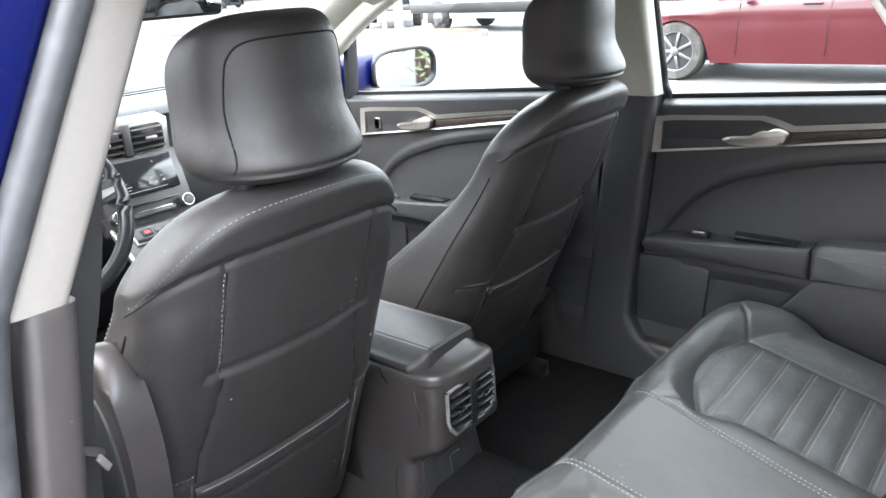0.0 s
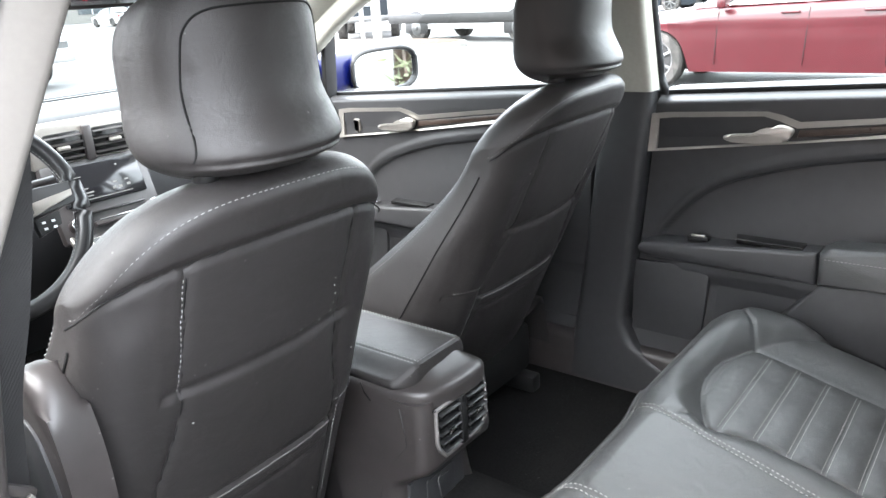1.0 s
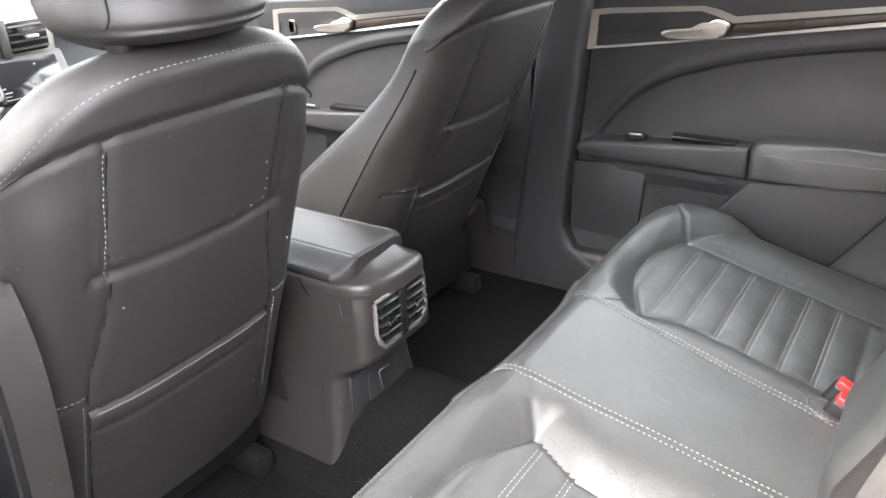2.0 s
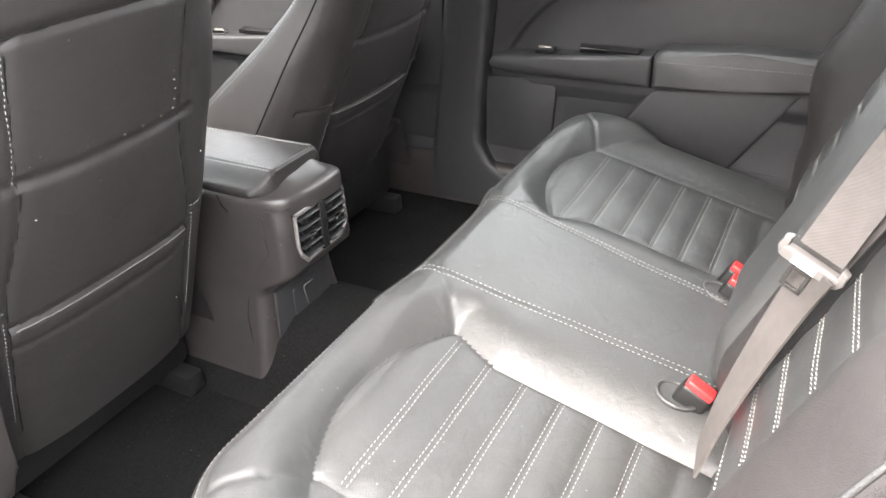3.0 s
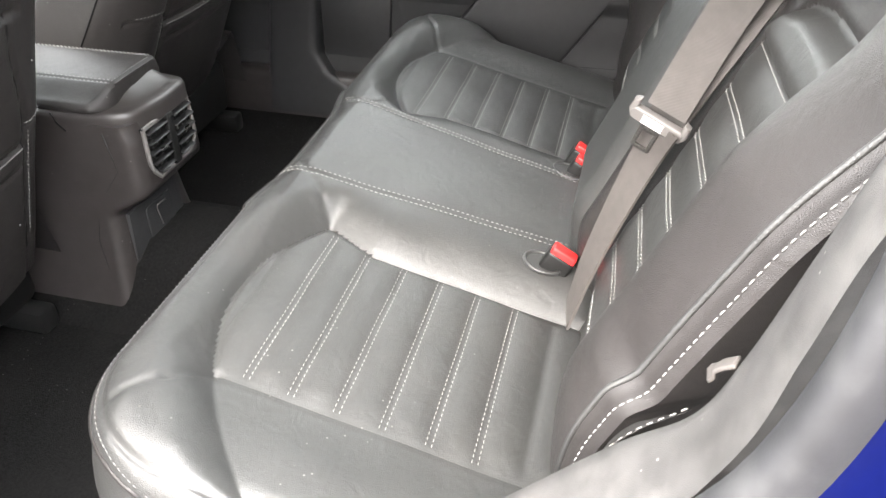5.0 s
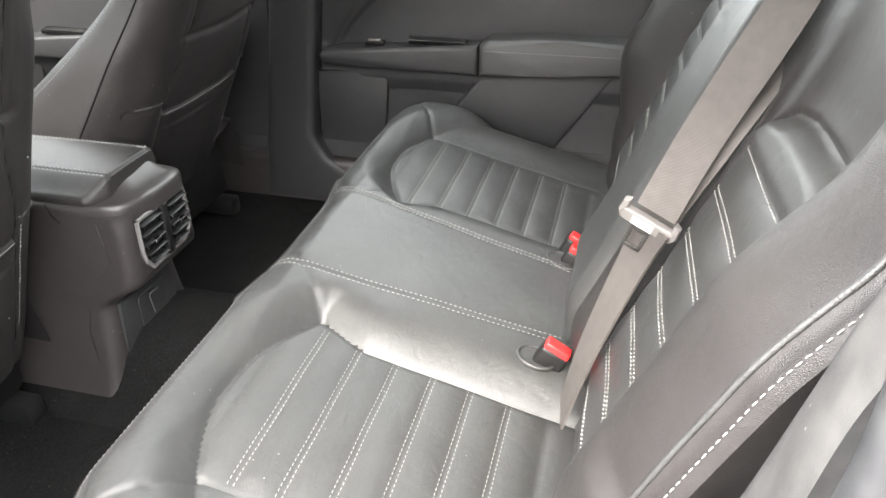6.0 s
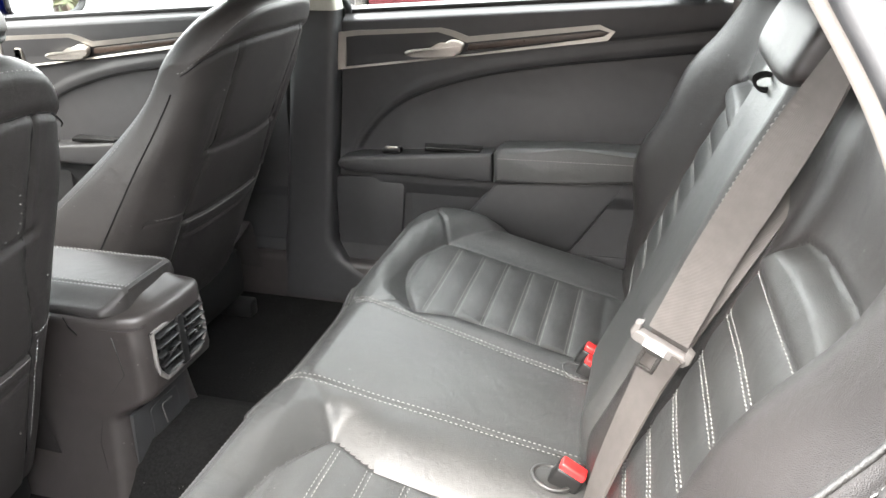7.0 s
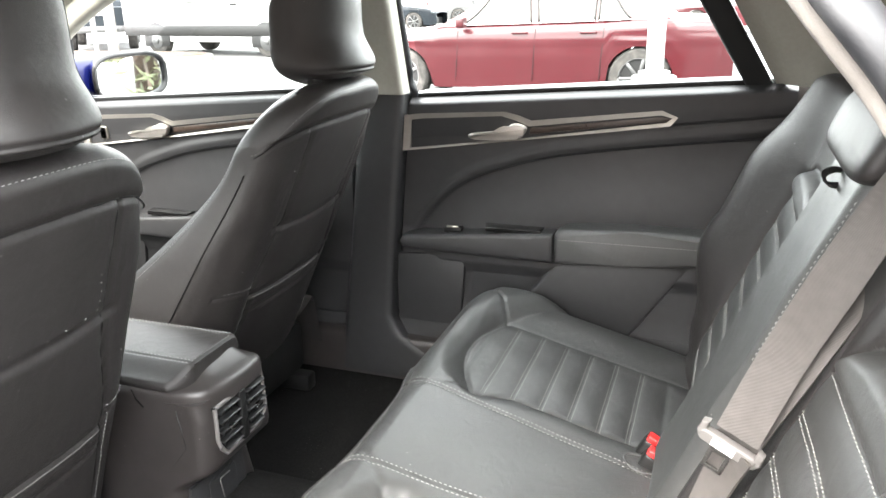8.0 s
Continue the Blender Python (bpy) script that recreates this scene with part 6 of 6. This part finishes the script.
def van(at, yaw):
    """A long white panel van."""
    ob = thing("white_van", "long white panel van with black lower cladding", "van", "parked cars", at=(*at, GROUND))
    side = [(-3.0, 0.55), (-3.0, 2.45), (1.35, 2.5), (1.75, 2.4), (2.35, 1.5), (2.95, 1.25), (3.05, 0.95), (3.05, 0.5)]
    turn = Matrix.Translation((*at, GROUND)) @ pose(0, 0, 0, 0, 0, yaw)
    def put(name, bm, mat, label="", parent=None):
        bmesh.ops.transform(bm, matrix=turn, verts=bm.verts)
        return part(name, bm, mat, parent or ob, label)
    put("body", slab(side, -1.0, 1.0, "y", 0.09, seg=3), WHITE_PAINT)
    for s in (-1, 1):
        put("cladding", box((0, s * 0.99, 0.62), (5.9, 0.06, 0.26), 0.02), BLACK_TRIM, "black side cladding")
        put("sill_panel", box((0.1, s * 0.96, 0.42), (3.0, 0.05, 0.16), 0.02), WHITE_PAINT, "white running board")
        put("cab_window", slab([(1.35, 1.5), (1.45, 2.1), (1.75, 2.15), (2.2, 1.5)], s * 1.0 - 0.01, s * 1.0 + 0.01, "y", 0.004), DARK_GLASS, "cab side window")
        put("door_rail", box((-1.3, s * 1.0, 1.32), (2.4, 0.03, 0.05), 0.01), SILVER_PAINT, "sliding door rail")
        put("door_handle", box((1.05, s * 1.01, 1.25), (0.2, 0.04, 0.05), 0.01), BLACK_TRIM)
        put("side_mirror", box((2.05, s * 1.18, 1.55), (0.12, 0.22, 0.32), 0.04), BLACK_TRIM, "black wing mirror")
    for xx in (-1.75, 2.02):
        for s in (-1, 1):
            bm = bmesh.new()
            cylinder(bm, (xx, s * 0.88, 0.36), 0.36, 0.24, "y", 32, bevel=0.04)
            t = put("wheel", bm, TYRE, "black tyre")
            bm = bmesh.new()
            cylinder(bm, (xx, s * 0.985, 0.36), 0.21, 0.06, "y", 24, bevel=0.02)
            cylinder(bm, (xx, s * 1.01, 0.36), 0.07, 0.06, "y", 16, bevel=0.01)
            put("rim", bm, ALLOY, "grey steel rim", t)
            put("wheel_arch", slab([(xx + 0.47 * math.cos(a), 0.36 + 0.47 * math.sin(a)) for a in np.linspace(-0.3, math.pi + 0.3, 20)], s * 0.985, s * 1.012, "y", 0.004), BLACK_TRIM, "black wheel arch")
    return ob


van((16.95, 11.65), -98.7)


# ---- more of the lot ----
def light_pole():
    ob = thing("light_pole", "white painted light pole on a round concrete footing", "light pole", at=(7.3, -0.08, GROUND))
    part("pole", cylinder(bmesh.new(), (7.3, -0.08, GROUND + 3.4), 0.09, 6.8, "z", 28), WHITE_PAINT, ob)
    part("base_plate", cylinder(bmesh.new(), (7.3, -0.08, GROUND + 0.55), 0.16, 0.05, "z", 28, bevel=0.01), WHITE_PAINT, ob, "white base collar")
    part("footing", cylinder(bmesh.new(), (7.3, -0.08, GROUND + 0.265), 0.23, 0.53, "z", 32, bevel=0.02), KERB, ob, "round concrete footing")


light_pole()


# unseen wall, added only to block low sky light and bounce brown into the cabin
wall_left = part("wall_left", box((-4.8, -1.0, GROUND + 1.2), (0.25, 18.0, 2.4), 0.01), ADDED_WALL, None)
tagged(wall_left, "unseen brown wall added to block and warm the light from the left", "wall", kind="structure")


def planter():
    """A kerbed strip of mulch with two posts."""
    out = smooth_line([(13.4, 11.2), (14.4, 10.7), (15.2, 11.3), (15.5, 14.0), (15.6, 24.0), (13.9, 24.0), (13.5, 14.0)], 6, True)
    ob = part("kerb", slab([tuple(p) for p in out], GROUND - 0.05, GROUND + 0.14, "z", 0.03), KERB, None)
    tagged(ob, "pale concrete kerb round a mulched strip", "kerb", kind="structure")
    mid = np.mean(out, axis=0)
    inn = [tuple(mid + (p - mid) * np.array((0.84, 0.975))) for p in out]
    tagged(part("mulch_bed", slab(inn, GROUND + 0.10, GROUND + 0.16, "z", 0.02), MULCH, None), "brown mulch bed inside the kerb", "planting bed", kind="structure")
    for x, y, r, h, mat, lab in ((15.0, 13.9, 0.13, 3.0, KERB, "weathered concrete bollard post"), (14.9, 14.35, 0.06, 1.2, WHITE_PAINT, "thin white post")):
        p = thing("post", lab + " standing in the mulch bed", "post", at=(x, y, GROUND + 0.15))
        part("shaft", cylinder(bmesh.new(), (x, y, GROUND + 0.15 + h / 2), r, h, "z", 20, bevel=0.01), mat, p)


planter()


def pickup(name, at, yaw, mat, label):
    ob = thing(name, label, "pickup truck", "parked cars", at=(*at, GROUND))
    turn = Matrix.Translation((*at, GROUND)) @ pose(0, 0, 0, 0, 0, yaw)
    def put(n, bm, m, lab="", parent=None):
        bmesh.ops.transform(bm, matrix=turn, verts=bm.verts)
        return part(n, bm, m, parent or ob, lab)
    put("body", slab([(-2.8, 0.55), (-2.8, 1.22), (1.0, 1.25), (2.6, 1.15), (2.85, 0.95), (2.85, 0.5)], -0.98, 0.98, "y", 0.07, seg=3), mat)
    put("cab", slab([(-1.1, 1.2), (-0.95, 1.85), (0.55, 1.88), (1.25, 1.22)], -0.85, 0.85, "y", 0.08, seg=3), mat)
    for s in (-1, 1):
        put("side_window", slab([(-0.95, 1.28), (-0.85, 1.75), (0.5, 1.77), (1.05, 1.28)], s * 0.855 - 0.012, s * 0.855 + 0.012, "y", 0.004), DARK_GLASS, "dark side glass")
        put("tail_lamp", box((-2.8, s * 0.88, 1.02), (0.06, 0.16, 0.34), 0.02), RED, "red tail lamp")
        put("head_lamp", box((2.84, s * 0.75, 0.95), (0.06, 0.35, 0.2), 0.02), ICON, "clear head lamp")
        for x in (-1.75, 1.85):
            bm = bmesh.new()
            cylinder(bm, (x, s * 0.86, 0.4), 0.4, 0.28, "y", 32, bevel=0.04)
            t = put("wheel", bm, TYRE, "black tyre")
            bm = bmesh.new()
            cylinder(bm, (x, s * 1.0, 0.4), 0.24, 0.04, "y", 24, bevel=0.01)
            put("rim", bm, ALLOY, "grey rim", t)
    put("rear_bumper", box((-2.88, 0, 0.62), (0.2, 1.85, 0.18), 0.03), ALLOY, "bright rear bumper")
    put("tailgate_bar", box((-2.815, 0, 1.05), (0.03, 0.9, 0.09), 0.01), ICON, "pale bar on the tailgate")
    put("front_bumper", box((2.9, 0, 0.6), (0.2, 1.9, 0.26), 0.04), WHITE_PAINT, "pale front bumper")
    put("grille", box((2.86, 0, 0.95), (0.05, 1.0, 0.26), 0.02), BLACK_TRIM, "black grille")
    put("rear_window", slab([(-0.7, 1.3), (0.7, 1.3), (0.65, 1.72), (-0.65, 1.72)], -1.06, -1.02, "x", 0.004), DARK_GLASS, "dark rear glass")


pickup("dark_pickup", (19.4, 18.2), 40, DARK_PAINT, "dark pickup truck seen from behind beyond the mulch strip")
pickup("grey_pickup", (5.2, 17.2), -75, SILVER_PAINT, "grey pickup truck facing across the lot")
pickup("black_pickup", (22.5, -4.6), 100, DARK_PAINT, "black pickup truck with red tail lamps behind the sedan")

for name, at, mat, lab, face in (
    ("black_sedan", (29.5, 12.6), DARK_PAINT, "black sedan parked in the far row", -1),
    ("white_sedan", (27.0, 15.9), WHITE_PAINT, "white sedan parked in the far row", -1),
    ("silver_sedan", (36.0, 10.0), SILVER_PAINT, "silver sedan parked in the far row", 1),
    ("orange_sedan", (37.5, 16.5), RED_PAINT, "red sedan parked in the far row", 1),
    ("white_crossover", (36.0, 64.0), WHITE_PAINT, "white crossover parked far ahead", 1),
    ("silver_crossover", (28.0, 66.0), SILVER_PAINT, "silver crossover parked far ahead", 1),
    ("dark_crossover", (44.0, 63.0), DARK_PAINT, "dark crossover parked far ahead", 1),
    ("red_crossover", (26.5, -1.2), RED_PAINT, "bright red car behind the sedan", 1),
):
    sedan(name, at, mat, lab, length=4.7, width=1.85, height=1.62 if "crossover" in name else 1.46, wheelbase=2.75, facing=face)


def building():
    ob = thing("showroom_building", "long pale showroom building with dark window rows", "building", at=(30, 95, GROUND))
    part("wall", box((30, 98, GROUND + 3.5), (120, 6, 7), 0.05), KERB, ob, "pale rendered wall")
    part("roof_edge", box((30, 97.8, GROUND + 7.1), (121, 7, 0.4), 0.05), SILVER_PAINT, ob, "grey roof edge")
    for k in range(17):
        w = part("window", box((-24 + 5 * k, 94.97, GROUND + 2.6), (3.6, 0.1, 3.2), 0.02), DARK_GLASS, ob, "dark showroom window")
        part("frame", box((-24 + 5 * k, 94.9, GROUND + 2.6), (0.1, 0.08, 3.2), 0.01), ICON, w, "pale mullion")


building()


def conifer(at, h, seed):
    """A pine: tapered trunk, drooping limbs and many small needle clumps with gaps."""
    rnd = random.Random(seed)
    x, y = at
    ob = thing("pine_tree", "tall green-brown pine with drooping limbs", "tree", "pines", at=(x, y, GROUND))
    v, f = sweep([(x, y, GROUND), (x, y, GROUND + h)], ring(0.16, 10))
    v = [np.array(p) if p[2] < GROUND + h / 2 else np.array((x + (p[0] - x) * 0.15, y + (p[1] - y) * 0.15, p[2])) for p in v]
    raw("trunk", v, f, MULCH, ob, "brown trunk")
    lv, lf, nv, nf = [], [], [], []
    for k in range(90):
        z = 0.5 + (h - 0.7) * (k / 90) ** 0.9
        a = rnd.uniform(0, 2 * math.pi)
        L = (1 - z / h) * h * 0.33 * rnd.uniform(0.6, 1.15) + 0.15
        tip = np.array((x + L * math.cos(a), y + L * math.sin(a), GROUND + z - 0.12 * L))
        root = np.array((x, y, GROUND + z))
        v, f = sweep([root, tip], ring(0.02, 5))
        lf += [tuple(i + len(lv) for i in q) for q in f]
        lv += list(v)
        for j in range(int(10 + 14 * L)):
            c = root + (tip - root) * rnd.uniform(0.25, 1.05) + np.array([rnd.gauss(0, 0.09) for _ in range(3)])
            d = np.array([rnd.gauss(0, 1) for _ in range(3)])
            d /= np.linalg.norm(d)
            e = np.cross(d, (0.3, 0.5, 0.8))
            e /= np.linalg.norm(e) + 1e-9
            s = rnd.uniform(0.06, 0.14)
            b = len(nv)
            nv += [c - d * s, c + e * s * 0.35, c + d * s, c - e * s * 0.35]
            nf.append((b, b + 1, b + 2, b + 3))
    raw("limbs", lv, lf, MULCH, ob, "thin brown limbs")
    raw("crown", nv, nf, NEEDLES, ob, "green-brown needle clumps")


NEEDLES = material("pine_needles", (0.06, 0.07, 0.03), 0.8, var=0.4, scale=3, second=(0.13, 0.09, 0.05), second_scale=1.5, second_amount=0.7)
conifer((6.2, -5.6), 5.5, 3)
conifer((8.3, -8.2), 6.5, 4)


# ---- the blue car outside the cabin ----
firewall = part("firewall", slab([(-0.74, 0.2), (0.74, 0.2), (0.74, 0.93), (0.6, 1.0), (-0.6, 1.0), (-0.74, 0.93)], 1.44, 1.48, "y", 0.01), CARPET, None)
tagged(firewall, "black insulated bulkhead ahead of the footwells", "bulkhead", kind="structure")
footwell = part("footwell", slab([(1.10, 0.24), (1.45, 0.5), (1.45, 0.2), (1.10, 0.2)], -0.73, 0.73, "x", 0.0), CARPET, None)
tagged(footwell, "carpeted footwell rising to the bulkhead", "floor", kind="structure")
seat_box = part("seat_riser", slab([(-0.40, 0.25), (-0.34, 0.44), (-1.0, 0.40), (-1.0, 0.25)], -0.70, 0.70, "x", 0.0), CARPET, None)
tagged(seat_box, "carpeted riser under the rear bench", "floor", kind="structure")

for s in (-1, 1):
    kick = part("kick_panel", slab([(0.92, 0.28), (1.46, 0.28), (1.46, 0.99), (1.20, 0.985), (0.985, 0.90)], s * 0.742 - 0.012, s * 0.742 + 0.012, "x", 0.004), PLASTIC, None)
    tagged(kick, "black kick panel between door and bulkhead", "trim", kind="structure")


def quarter_left():
    """Roof pillar and body side behind the open door."""
    ob = thing("rear_pillar_left", "blue rear body side with pale inner pillar cover", "pillar", kind="structure", at=(-0.7, -1.1, 0.9))
    verts = []
    for z in np.linspace(1.04, 1.36, 10):
        for k in range(12):
            t = k / 11
            verts.append((-(side_x(z) - 0.03) + 0.22 * float(smoothstep(0.35, 1, t)), -0.93 + 0.42 * (z - 1.03) - t * 0.5, z))
    raw("pillar_trim", verts, grid_faces(10, 12), BEIGE_DIMMED, ob, "pale beige pillar cover")
    verts = []
    for z in np.linspace(1.02, 1.40, 10):
        for k in range(12):
            t = k / 11
            verts.append((-(side_x(z) + 0.06) + 0.20 * float(smoothstep(0.35, 1, t)), -0.95 + 0.42 * (z - 1.03) - t * 0.55, z))
    raw("pillar_skin", verts, grid_faces(10, 12), BLUE, ob, "blue painted pillar")


quarter_left()


def body_shell():
    """Hood, boot, wings, bumpers and wheels round the cabin."""
    ob = thing("blue_sedan_body", "dark blue sedan body with hood, boot and wheels", "car body", at=(0, 0.3, GROUND))
    def sheet(name, ya, yb, za, zb, half, crown, label):
        us, vs = np.linspace(-1, 1, 25), np.linspace(0, 1, 20)
        U, V = np.meshgrid(us, vs, indexing="ij")
        y = ya + (yb - ya) * V
        x = U * half * (1 - 0.10 * V ** 3)
        z = za + (zb - za) * V ** 1.5 - crown * U ** 2 - 0.02 * np.abs(np.sin(np.pi * U)) * 0.4
        raw(name, np.stack([x, y, z], -1).reshape(-1, 3), grid_faces(25, 20), BLUE, ob, label)
    sheet("hood", 1.50, 2.50, 0.945, 0.72, 0.80, 0.03, "blue hood")
    sheet("boot_lid", -1.66, -2.15, 1.02, 0.98, 0.74, 0.02, "blue boot lid")
    def flank(s, ya, yb, wheel_y, top, label):
        verts = []
        ys = np.linspace(ya, yb, 40)
        for y in ys:
            d = abs(y - wheel_y)
            low = 0.06 if d > 0.37 else max(0.06, -0.15 + 0.34 + math.sqrt(0.37 ** 2 - d * d))
            end = float(smoothstep(abs(ya - yb) * 0.45, abs(ya - yb), abs(y - ya)))
            for k in range(16):
                t = k / 15
                z = low + (top - low) * t
                x = 0.80 + 0.11 * math.sin(math.pi * (0.12 + 0.66 * (z - 0.06) / 0.95)) - 0.12 * end
                verts.append((s * x, y, z))
        raw("wing_panel", verts, grid_faces(40, 16), BLUE, ob, label)
    for s in (-1, 1):
        flank(s, 1.07, 2.52, 1.72, 0.90, "blue front wing")
        flank(s, -0.96, -2.18, -1.18, 1.0, "blue rear wing")
        for y in (1.72, -1.18):
            wheel(ob, s * 0.78, y, 0.33, 0.22, s)
        part("head_lamp", box((s * 0.6, 2.50, 0.62), (0.34, 0.16, 0.11), 0.03), DARK_GLASS, ob, "clear head lamp")
        part("tail_lamp", box((s * 0.62, -2.19, 0.80), (0.32, 0.10, 0.14), 0.03), RED, ob, "red tail lamp")
    part("front_bumper", box((0, 2.54, 0.36), (1.62, 0.22, 0.46), 0.08, seg=3), BLUE, ob, "blue front bumper")
    part("grille", box((0, 2.66, 0.42), (0.9, 0.03, 0.26), 0.02), BLACK_TRIM, ob, "black grille")
    part("rear_bumper", box((0, -2.2, 0.38), (1.62, 0.2, 0.5), 0.08, seg=3), BLUE, ob, "blue rear bumper")
    part("rear_panel", box((0, -2.17, 0.80), (1.5, 0.06, 0.36), 0.03), BLUE, ob, "blue boot panel")
    part("underbody", box((0, 0.1, 0.13), (1.5, 4.2, 0.12), 0.03), BLACK_TRIM, ob, "dark underbody")


body_shell()
